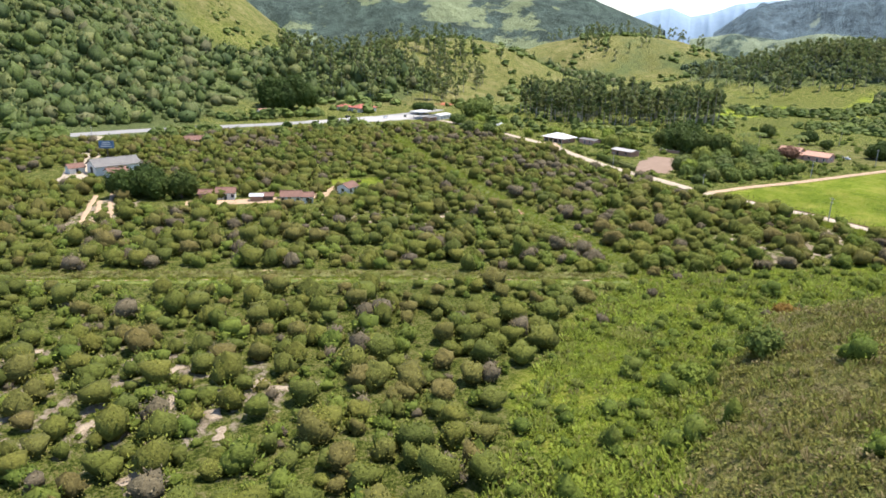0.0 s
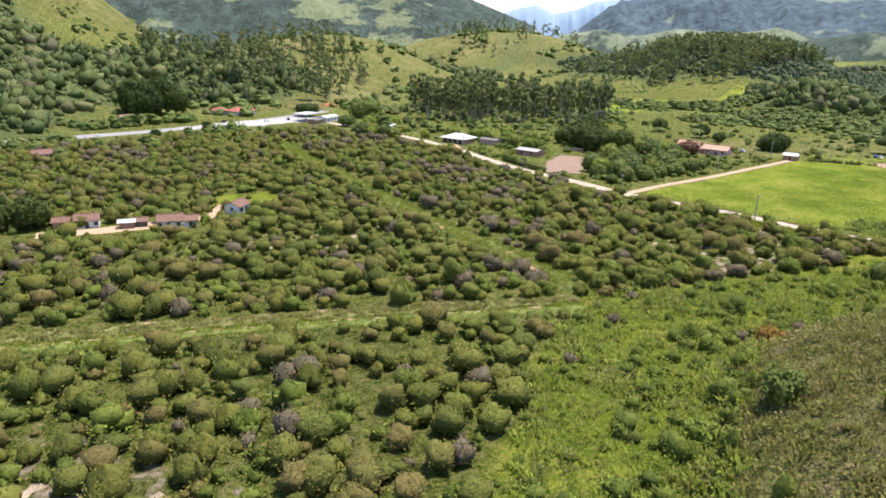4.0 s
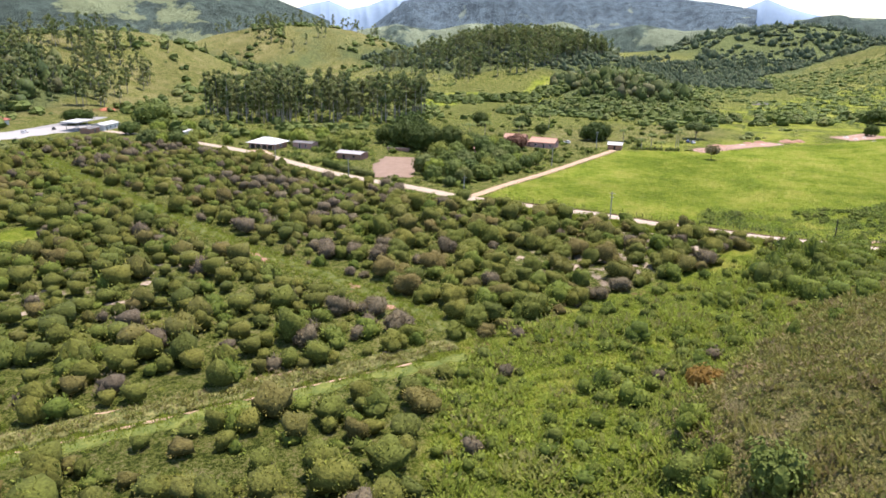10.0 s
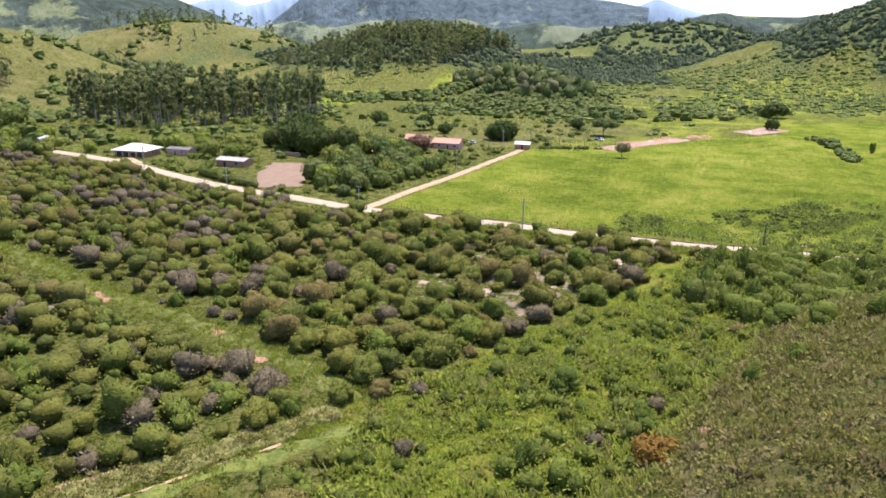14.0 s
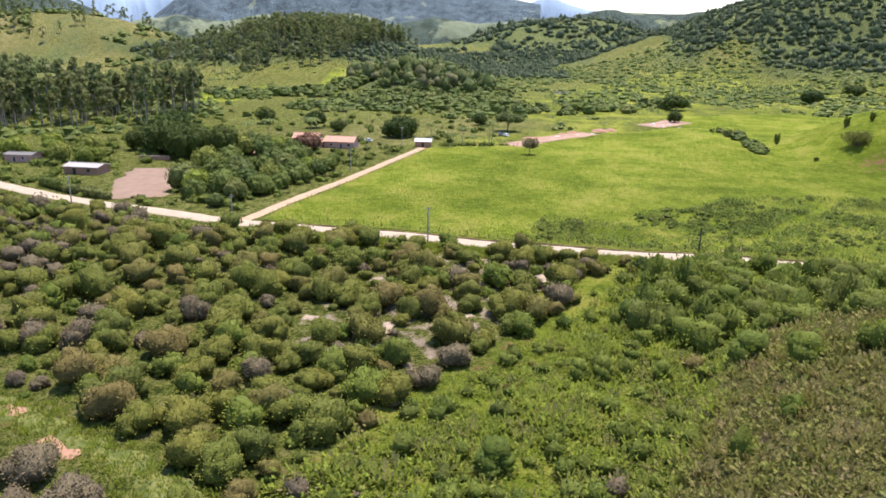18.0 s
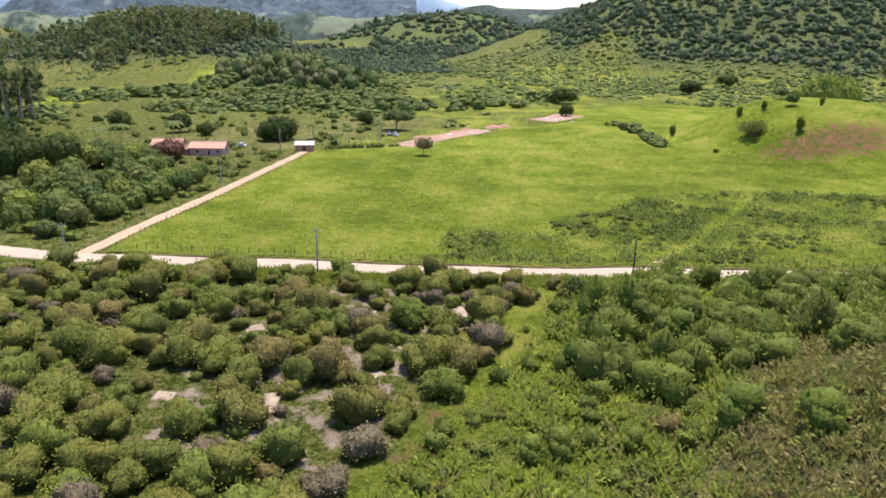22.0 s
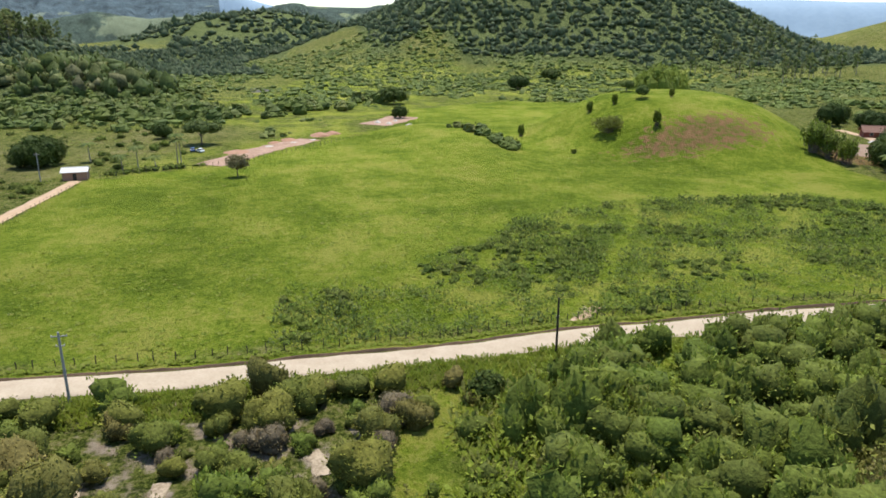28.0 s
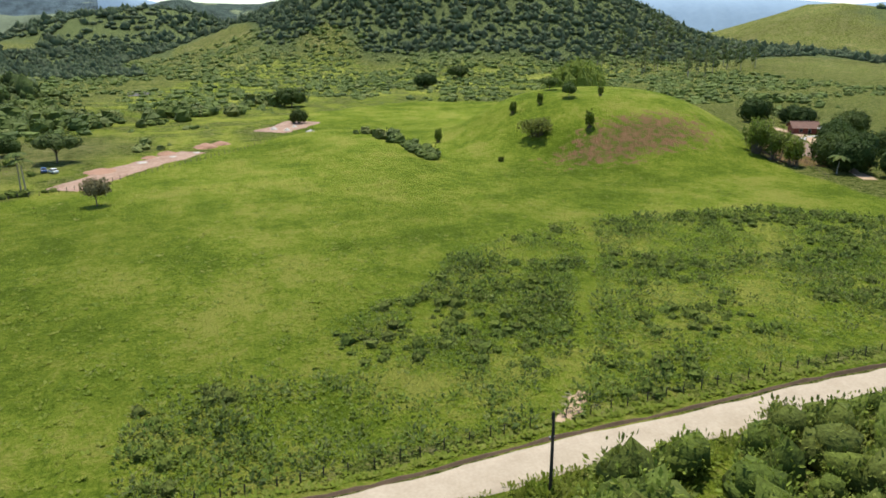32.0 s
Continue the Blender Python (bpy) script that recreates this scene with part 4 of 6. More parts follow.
# ---- woods ----
wood_shapes = [mound(12, 4.3, 7.8, 1.2, 500 + s, 3, 5, 0.34, 0.3, 0.7) for s in range(6)]
far_shapes = [mound(6, 5.2, 7.2, 1.3, 550 + s, 2, 5, 0.3, 0.2, 0.7) for s in range(6)]
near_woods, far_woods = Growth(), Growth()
q = np.random.default_rng(61)
p = np.stack([q.uniform(-250, 820, 90000), q.uniform(-420, 1000, 90000)], 1)
w = woods_at(p[:, 0], p[:, 1])
p = p[(q.random(len(p)) < np.clip(w * 2 - 0.5, 0, 1)) & (to_line(p[:, 0], p[:, 1], HIGHWAY) > 22)]
for a in p[:11000]:
    near_woods.add(wood_shapes[int(q.integers(6))], a[0], a[1], alt(*a) - 1.2, 0.42 + 1.15 * q.random() ** 2.6, q.random() * 6.3, q.random(), 0.7 + 0.6 * q.random())
near_woods.make("woodland", [leaf_forest, leaf_forest], "mixed green woodland on the near hills", "woodland", True)
ang, dist = np.radians(q.uniform(-72, 98, 150000)), np.sqrt(q.uniform(560 ** 2, 1900 ** 2, 150000))
p = np.stack([150 + dist * np.cos(ang), 80 + dist * np.sin(ang)], 1)
w = woods_at(p[:, 0], p[:, 1])
inner = (p[:, 0] < 820) & (p[:, 1] < 1000) & (p[:, 1] > -420)
p, dist = p[(w > 0.42) & ~inner], dist[(w > 0.42) & ~inner]
for tier, n, size in ((p[dist < 1300], 17000, 0.75), (p[dist >= 1300], 4400, 1.4)):
    for a in tier[:n]:
        far_woods.add(far_shapes[int(q.integers(6))], a[0], a[1], alt(*a) - 0.8, size * (0.65 + 0.75 * q.random() ** 1.8), q.random() * 6.3, q.random(), 0.7 + 0.6 * q.random())
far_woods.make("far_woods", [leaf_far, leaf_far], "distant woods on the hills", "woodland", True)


# ---- mountains behind the valley ----
def mountain_material(name, wood, grass, share, relief=30.0, size=1.0):
    """Woods with crisp-edged pastures between them."""
    m, t, b = shader(name, 0.95, 0, 0.1)
    patch = noise_of(t, 0.0045 / size, 6, 0.62)
    tex = noise_of(t, 0.03 / size, 7, 0.75)
    tone = maths(t, "MULTIPLY_ADD", noise_of(t, 0.011 / size, 4), 0.9, 0.55)
    g = ramp(t, patch, [(share, (0, 0, 0)), (share + 0.025, (1, 1, 1))])
    meadow = ramp(t, tex, [(0.35, tuple(0.78 * c for c in grass)), (0.65, grass)])
    base = blend(t, ramp(t, tex, [(0.38, tuple(0.5 * c for c in wood)), (0.62, wood)]), meadow, g)
    t.links.new(blend(t, base, tone, 1.0, "MULTIPLY"), b.inputs["Base Color"])
    bump(t, b, tex, 1.0, relief)
    return m


def ridge(name, az0, az1, dist, tops, depth, material, label, seed, base=0.0, relief=1.0):
    """A mountain range seen from the valley: tops gives rise in degrees at even steps of bearing."""
    n, k = 240, 44
    az = np.radians(np.linspace(az0, az1, n))
    top = np.interp(np.linspace(0, 1, n), np.linspace(0, 1, len(tops)), tops)
    top = 58 + dist * np.tan(np.radians(top))
    along = np.radians(az0) * dist - az * dist
    v = []
    for j in range(k):
        s = j / (k - 1)
        prof = math.sin(min(1.0, s / 0.62) * math.pi / 2) ** 1.25 if s < 0.62 else 1 - ((s - 0.62) / 0.38) ** 2
        r = dist - depth * 0.62 + depth * s
        x, y = 60 + r * np.cos(az), 70 + r * np.sin(az)
        bend = along + 0.35 * r * np.sin(along / 900.0)
        spur = 0.0
        for size, much in ((dist * 0.17, 0.62), (dist * 0.075, 0.34), (dist * 0.032, 0.15), (dist * 0.014, 0.06)):
            spur = spur + much * (0.62 - 2 * np.abs(lattice(bend, np.full(n, r * 0.45), size, seed + int(size)) - 0.5))
        z = base + (top - base) * np.clip(prof + relief * spur * math.sin(min(prof, 1.0) * math.pi) * 0.8, -0.1, 1.0 + 0.04 * spur)
        v.append(np.stack([x, y, z], 1))
    v = np.concatenate(v)
    i = np.arange(n * k).reshape(k, n)
    f = np.stack([i[:-1, :-1], i[:-1, 1:], i[1:, 1:], i[1:, :-1]], -1).reshape(-1, 4)
    return tagged(new(name, mesh_from(name, v, f, [material], True)), label, "mountain", "", "backdrop")


# distance haze goes into these colours: paler and bluer the farther the range
mt_green = mountain_material("hazy_mountain_woods", (0.10, 0.138, 0.11), (0.255, 0.295, 0.16), 0.555)
mt_blue = mountain_material("haze_blue_mountain", (0.135, 0.185, 0.21), (0.25, 0.30, 0.235), 0.60)
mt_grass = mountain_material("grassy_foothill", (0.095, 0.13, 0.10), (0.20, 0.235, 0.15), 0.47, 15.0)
mt_far = surface("hazy_far_mountain", (0.19, 0.265, 0.35), (0.23, 0.31, 0.395), 0.004, 0.95, 0, 2.0)
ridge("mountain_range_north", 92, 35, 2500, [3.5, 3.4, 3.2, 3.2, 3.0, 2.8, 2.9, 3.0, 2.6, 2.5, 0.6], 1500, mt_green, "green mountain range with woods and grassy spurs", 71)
ridge("mountain_range_far", 38, 26, 4500, [1.4, 1.9, 2.2, 1.6, 1.9, 2.5, 2.7, 2.8, 2.8], 500, mt_far, "mountains far off, tinted pale blue for haze", 72, -10, 0.4)
ridge("mountain_range_east", 31.6, 3.5, 3300, [0.5, 2.5, 3.0, 3.2, 3.2, 3.0, 2.8, 2.7, 2.3, 1.8], 1400, mt_blue, "wooded mountains tinted blue-green for haze, closing the valley", 73, 0.0, 0.8)
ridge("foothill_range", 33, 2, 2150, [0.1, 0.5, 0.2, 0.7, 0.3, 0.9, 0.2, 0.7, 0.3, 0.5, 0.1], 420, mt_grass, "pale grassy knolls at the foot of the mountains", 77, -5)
ridge("mountain_peak", 6.0, -6, 4300, [1.2, 1.9, 2.6, 2.0, 1.6, 1.3, 1.4, 1.2, 1.0], 400, mt_far, "pointed peak far off, tinted pale blue for haze", 74, -10, 0.4)
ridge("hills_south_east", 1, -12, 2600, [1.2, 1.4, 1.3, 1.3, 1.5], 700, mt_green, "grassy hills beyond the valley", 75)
ridge("mountain_range_south", -29, -75, 4500, [1.7, 1.9, 1.9, 1.7, 1.6, 1.2, 1.5, 1.4, 1.2, 1.4, 1.6, 1.8, 2.0], 700, mt_far, "mountain chain far off, tinted pale blue for haze", 76, -10, 0.4)


# ---- single trees ----
def limbs(h, r, spread, n, seed):
    """A trunk that forks into limbs."""
    q = np.random.default_rng(seed)
    bm = tube([(0, 0, -0.4), (0.05 * r, 0, h * 0.25), (0.1 * r, 0.1 * r, h * 0.55)], [r, r * 0.8, r * 0.6])
    for k in range(n):
        a = 6.28 * k / n + q.random()
        e = Vector((math.cos(a) * spread, math.sin(a) * spread, h * (0.85 + 0.3 * q.random())))
        s = Vector((0.08 * r, 0.08 * r, h * (0.35 + 0.2 * q.random())))
        tube([s, s.lerp(e, 0.5) + Vector((0, 0, 0.06 * h)), e], [r * 0.5, r * 0.35, r * 0.12], 5, bm)
    return bm


def lobed(n, w, h, base, leaf, seed, clumps=7, inner=0.8, loose=0.45):
    """A broad crown out of several clumps."""
    q = np.random.default_rng(seed)
    vs, fs, k = [], [], 0
    for c in range(clumps):
        a, r = 6.28 * c / max(1, clumps - 1) + q.random(), (0.0 if c == 0 else w * (0.42 + 0.16 * q.random()))
        s = 0.62 if c == 0 else 0.46 + 0.14 * q.random()
        v, f = crown(n // clumps, w * s, h * s * 0.95, leaf, seed + 31 * c, 6, -0.5, inner, 0.82, 0, loose)
        v = v + np.array([r * math.cos(a), r * math.sin(a), base + h * (0.52 if c == 0 else 0.28 + 0.24 * q.random())])
        vs.append(v), fs.append(f + k)
        k += len(v)
    return np.concatenate(vs), np.concatenate(fs)


def tree(name, label, material, w, h, base, seed, n=700, leaf=0.5, trunk=0.35, wood=None, clumps=7, category="tree", group="", inner=0.8, loose=0.45):
    """A broad-leaved tree: half-width w, top at h, lowest leaves at base."""
    ob = thing(name, pose(0, 0, 0), label, category, group)
    part("trunk", limbs(max(base * 1.6, h * 0.6), trunk, w * 0.5, 5, seed), wood or bark, ob)
    v, f = lobed(n, w, h - base, base, leaf, seed, clumps, inner, loose)
    under(new("crown", mesh_from("crown", v, f, [material])), ob)
    return ob


def put(ob, x, y, turn=0.0, size=1.0, tall=1.0):
    ob.matrix_world = pose(x, y, alt(x, y), 0, 0, turn) @ Matrix.Diagonal((size, size, size * tall, 1))
    return ob


def grove(make, places, seed, lo=0.8, hi=1.2, variants=3):
    """Copies of one kind of tree over several places."""
    q = np.random.default_rng(seed)
    models = [make(seed + 17 * k) for k in range(min(variants, len(places)))]
    for i, (x, y) in enumerate(places):
        o = models[i] if i < len(models) else copy_thing(models[int(q.integers(len(models)))], Matrix.Identity(4))
        put(o, x, y, q.random() * 360, lo + (hi - lo) * q.random(), 0.9 + 0.2 * q.random())


grove(lambda s: tree("mango_tree", "large dark green mango tree with a dense crown", leaf_dark, 8.2, 12.5, 1.5, s, 1300, 0.7, 0.5, group="mango trees in the hamlet"),
      [(378, 263), (386, 252), (373, 247), (366, 233), (380, 236), (372, 221), (391, 243), (384, 262), (395, 258)], 601, 0.7, 1.3)
grove(lambda s: tree("mango_tree", "large dark green mango tree behind the workers' houses", leaf_dark, 7.0, 11, 1.0, s, 1200, 0.65, 0.45, group="mango trees by the barn"),
      [(70, 282), (79, 277), (88, 272), (80, 290)], 611, 0.9, 1.1)
grove(lambda s: tree("shade_tree", "dark tall tree beside the highway", leaf_dark, 9.5, 19, 2.0, s, 1300, 0.85, 0.5, group="dark trees by the highway"),
      [(240, 518), (249, 513), (258, 520), (266, 512), (246, 528)], 621, 1.05, 1.35)
grove(lambda s: tree("garden_tree", "leafy green tree in the hamlet gardens", leaf_wood, 5.2, 7.5, 0.6, s, 700, 0.42, 0.25, group="garden trees"),
      [(292, 182), (301, 180), (311, 176), (322, 174), (333, 172), (345, 169), (357, 170), (368, 172), (300, 193), (312, 190), (324, 187), (337, 185), (350, 184), (363, 186), (375, 186),
       (312, 203), (326, 200), (340, 198), (355, 200), (370, 200), (384, 196), (388, 208), (394, 218), (362, 212), (306, 186), (318, 181), (330, 178), (343, 177), (332, 193), (346, 191), (358, 192), (348, 206), (380, 212), (366, 194)], 631, 0.5, 1.25, 7)
grove(lambda s: tree("garden_tree", "light green bushy tree in the hamlet gardens", leaf_bright, 4.6, 8.0, 0.5, s, 700, 0.42, 0.25, group="garden trees"),
      [(384, 224), (390, 230), (378, 214), (396, 226), (402, 208), (386, 202), (372, 190), (352, 176), (327, 180), (308, 197), (340, 211), (404, 236)], 635, 0.6, 1.2, 4)
grove(lambda s: tree("garden_tree", "bright green tree behind the white-roofed house", leaf_bright, 5.0, 7.0, 0.6, s, 620, 0.42, 0.25, group="garden trees"),
      [(352, 300), (350, 286), (345, 275), (362, 292), (352, 264), (344, 262), (372, 300), (356, 312), (345, 322), (378, 285), (330, 330), (318, 345), (310, 356), (330, 352), (322, 372), (340, 392), (352, 380)], 641, 0.6, 1.1, 4)
grove(lambda s: tree("field_tree", "round dark tree in the meadow behind the pink house", leaf_dark, 5.4, 7.5, 0.8, s, 650, 0.55, 0.3, group="trees in the meadow"),
      [(478, 249), (470, 217), (460, 201), (511, 133), (448, 170), (455, 163)], 651, 0.8, 1.2)
put(tree("big_meadow_tree", "large dark tree beside the lane end", leaf_dark, 8, 11, 1.5, 661, 1200, 0.65, 0.45), 449, 166)
put(tree("rain_tree", "flat-topped spreading tree beside the earthworks", leaf_wood, 8, 10.5, 4.8, 662, 800, 0.55, 0.4, clumps=9, inner=0.7), 489, 115)
put(tree("plot_tree", "round dark green tree beside the sand heaps", leaf_dark, 4.6, 7.2, 0.6, 663, 600, 0.5), 562, 20)
put(tree("umbrella_tree", "broad dark tree shading the roadside station", leaf_dark, 10, 9.5, 3.0, 664, 1200, 0.7, 0.5, clumps=10), 343, 462)
put(tree("station_tree", "large round green tree beside the station", leaf_wood, 13, 13, 1.0, 665, 1500, 0.9, 0.5, clumps=10), 374, 434)
grove(lambda s: tree("roadside_tree", "green tree at the bend of the dirt road", leaf_wood, 6.5, 7.5, 0.5, s, 800, 0.6, group="trees at the road bend"), [(330, 402), (316, 352), (306, 362), (350, 402), (362, 412)], 667, 0.7, 1.0)
put(tree("russet_tree", "brown-leaved tree beside the pink house", leaf_red, 6.2, 7.5, 1.0, 668, 800, 0.5, 0.3), 398, 194)
put(tree("lone_pasture_tree", "thin-leaved greyish tree alone in the pasture", leaf_pale, 3.8, 7.4, 1.8, 669, 1500, 0.26, 0.2, clumps=8, inner=0.55, loose=0.9), 416, 98)
put(tree("slope_tree", "deep green bushy tree on the scrub slope", leaf_wood, 3.6, 6.0, 0.3, 670, 900, 0.36, 0.25, clumps=9, inner=0.7, loose=0.6), 124, 59)
put(tree("bright_slope_tree", "bright green bush beside the dark slope tree", leaf_bright, 3.2, 4.0, 0.2, 671, 600, 0.42, 0.2), 115, 67)
put(tree("russet_bush", "russet dry-leaved bush at the foot of the slope", leaf_orange, 3.3, 4.0, 0.2, 672, 900, 0.26, 0.15, category="bush"), 155, 70)
put(tree("roadside_bush", "dense dark green bush standing alone near the road", leaf_dark, 2.7, 3.6, 0.1, 673, 700, 0.32, 0.15, category="bush"), 260, 61.5)
put(tree("hill_tree", "small rounded tree on the hilltop", leaf_wood, 3.2, 5.8, 1.6, 674, 500, 0.4, 0.2), 457, -64.5)
put(tree("hill_tree", "flat-crowned small tree on the hilltop", leaf_wood, 4.2, 5.0, 2.0, 675, 500, 0.4, 0.2), 480, -69)
grove(lambda s: tree("hill_grove_tree", "bright green feathery tree behind the hilltop", leaf_bright, 9.5, 25, 1.0, s, 1500, 0.6, 0.35, group="grove behind the hill"), [(552, -126), (560, -120), (566, -138), (575, -150), (585, -142), (590, -158)], 677, 0.9, 1.2)
grove(lambda s: tree("meadow_oak", "dark spreading tree in the far meadow", leaf_dark, 9, 11, 2, s, 700, 0.8, 0.4, group="far meadow trees"), [(735, -106), (746, -110), (640, 10), (800, -160)], 681, 0.8, 1.1)
grove(lambda s: tree("farmyard_tree", "dark dense tree round the red house", leaf_dark, 7.5, 11, 0.8, s, 1000, 0.65, 0.4, group="trees round the red house"),
      [(462, -190), (474, -196), (486, -184), (496, -196), (394, -128), (402, -140), (410, -152), (424, -166), (384, -122), (376, -118), (432, -182), (440, -194), (388, -136), (398, -158), (364, -124)], 691, 0.75, 1.05)


def clump(name, label, material, w, h, seed, stems=26, group=""):
    """Bamboo or tall cane: leaning stems with leaf sprays along them."""
    q = np.random.default_rng(seed)
    ob = thing(name, pose(0, 0, 0), label, "bamboo" if "bamboo" in name else "bush", group)
    bm, vs, fs, k = bmesh.new(), [], [], 0
    for i in range(stems):
        a, r = q.random() * 6.28, w * 0.35 * q.random() ** 0.5
        d, t = Vector((math.cos(a), math.sin(a), 0)), h * (0.6 + 0.4 * q.random())
        b = d * r
        e = b + d * (w * 0.65 * q.random()) + Vector((0, 0, t))
        tube([b - Vector((0, 0, 0.2)), b.lerp(e, 0.5) + Vector((0, 0, t * 0.06)), e], [0.07, 0.06, 0.02], 4, bm)
        v, f = sprays(44, w * 0.2, t * 0.42, 0.4, seed + i, 4, -0.9, 0.3, 0.5, 0.8)
        v = v + np.array(b.lerp(e, 0.62))
        vs.append(v), fs.append(f + k)
        k += len(v)
    part("canes", bm, bark, ob)
    under(new("leaves", mesh_from("leaves", np.concatenate(vs), np.concatenate(fs), [material])), ob)
    return ob


for i, (x, y, s) in enumerate(((402, -104, 1.15), (396, -107, 1.05), (389, -108, 1.0), (406, -110, 1.1))):
    put(clump("bamboo_clump", "tall feathery bamboo clump beside the red house", leaf_bright, 5.0, 10.5, 700 + i, 40, "bamboo clumps"), x, y, 0, s)
for i, (x, y, w, h) in enumerate(((440, -41.8, 8.2, 7.0), (430, -57, 2.4, 6.2), (464, -44.4, 1.8, 4.6), (459.4, -53.4, 1.5, 4.4), (452.5, -75.4, 1.4, 3.4), (475.6, -18.5, 2.0, 5.2), (431, -24, 1.0, 1.4))):
    put(clump("cane_bush", "upright tufted bush on the grassy hill", leaf_bright, w, h, 720 + i, 14 + int(5 * w), "tufted bushes on the hill"), x, y)


def palm(seed, h, crown_r, label, group="palms"):
    q = np.random.default_rng(seed)
    ob = thing("palm_tree", pose(0, 0, 0), label, "palm", group)
    lean = Vector((q.normal() * 0.4, q.normal() * 0.4, h))
    part("trunk", tube([(0, 0, -0.3), lean * 0.4 + Vector((0.1, 0, 0)), lean], [0.24, 0.17, 0.13]), bark_pale, ob)
    for k in range(13):
        a, droop = 6.28 * k / 13 + q.random() * 0.3, 0.25 + 0.7 * q.random()
        pts = [(crown_r * s * (1 - 0.12 * droop * s), crown_r * (0.42 * s - (0.5 + droop) * s * s * 0.62)) for s in (0, 0.25, 0.5, 0.75, 1.0)]
        v = []
        for s, (r, z) in zip((0.15, 0.8, 1.0, 0.75, 0.1), pts):
            for side in (-1, 0, 1):
                v.append((r, side * crown_r * 0.17 * s, z - abs(side) * crown_r * 0.10 * s))
        f = [(i * 3 + j, i * 3 + j + 1, (i + 1) * 3 + j + 1, (i + 1) * 3 + j) for i in range(4) for j in range(2)]
        o = under(new("frond", mesh_from("frond", v, f, [leaf_wood])), ob)
        o.matrix_basis = Matrix.Translation(lean) @ Matrix.Rotation(a, 4, "Z")
    return ob


for i, (x, y, h, r) in enumerate(((436, 207, 8.5, 4.2), (486, 205, 9, 2.8), (455, 150, 6, 2.6), (436, 131, 7, 2.6), (443, 118, 8, 3.0), (445, 119.5, 9.5, 2.6), (436, 136, 4.5, 2.6), (440, 126, 3.2, 2.4), (398, 222, 10, 3.4), (402, 214, 11, 3.4), (376, -112, 5, 3))):
    put(palm(740 + i, h * 1.1, r * 1.35, "slender palm tree with drooping fronds"), x, y)


def gum(seed, group):
    """A tall slender tree with a bare stem and leaves in loose clumps."""
    q = np.random.default_rng(seed)
    ob = thing("gum_tree", pose(0, 0, 0), "tall slender gum tree with a bare pale stem", "tree", group)
    h = 23.0
    part("trunk", tube([(0, 0, -0.5), (0.15, 0.1, h * 0.5), (0.1, -0.1, h * 0.95)], [0.32, 0.22, 0.06], 5), bark_pale, ob)
    vs, fs, k = [], [], 0
    for i in range(6):
        z, a, r = h * (0.40 + 0.11 * i + 0.04 * q.normal()), q.random() * 6.28, 2.1 * (1 - i / 9)
        v, f = crown(26, (2.9 - 0.22 * i) * (0.6 + 0.6 * q.random()), 1.5 + 0.9 * q.random(), 0.85, seed + i, 4, -0.8, 0.55, 0.5, 0, 0.7, 3, 5)
        vs.append(v + np.array([r * math.cos(a), r * math.sin(a), z])), fs.append(f + k)
        k += len(v)
    under(new("crown", mesh_from("crown", np.concatenate(vs), np.concatenate(fs), [leaf_gum])), ob)
    return ob


GUMS = [(398, 396), (414, 362), (440, 336), (452, 306), (502, 304), (545, 325), (530, 400), (480, 462), (432, 446)]
gums = scatter(GUMS, 640, 81)
gums = gums[lattice(gums[:, 0], gums[:, 1], 16, 80) > 0.27][:220]
grove(lambda s: gum(s, "gum tree grove"), [tuple(p) for p in gums], 760, 0.75, 1.4, 7)
more = np.concatenate([scatter([(300, 540), (420, 520), (520, 590), (540, 660), (330, 700)], 230, 82), scatter([(760, 400), (860, 330), (1100, 300), (1100, 520), (850, 560)], 640, 96), scatter([(880, 700), (1150, 700), (1150, 900), (900, 900)], 70, 97), scatter([(470, 640), (640, 600), (680, 700), (500, 760)], 26, 98), scatter([(870, 330), (1010, 290), (1060, 420), (900, 470)], 420, 83), scatter([(700, -380), (860, -560), (1000, -520), (820, -300)], 120, 84)])
gum_shape = []
for s in range(3):
    vs, fs, k = [], [], 0
    for i in range(5):
        v, f = crown(12, (2.7 - 0.3 * i) * (0.6, 1.25, 0.7, 1.1, 0.8)[(i + s) % 5], 1.6, 1.05, 770 + s * 9 + i, 4, -0.8, 0.55, 0.6, 0, 0.6, 2, 5)
        vs.append(v + np.array([1.5 * math.sin(i * 2.1 + s), 1.5 * math.cos(i * 2.1), 6 + 2.4 * i])), fs.append(f + k)
        k += len(v)
    gum_shape.append([((np.concatenate(vs), np.concatenate(fs)), 0), (stem([(0, 0, -0.5), (0.1, 0, 8), (0, 0.1, 16)], [0.28, 0.2, 0.05], 4), 1)])
hill_gums = Growth()
for p in more:
    hill_gums.add(gum_shape[int(rng.integers(3))], p[0], p[1], alt(*p), 0.7 + 0.75 * rng.random(), rng.random() * 6.3, rng.random())
hill_gums.make("hillside_gum_trees", [leaf_gum, bark_pale], "scattered tall gum trees on the hillsides", "woodland")

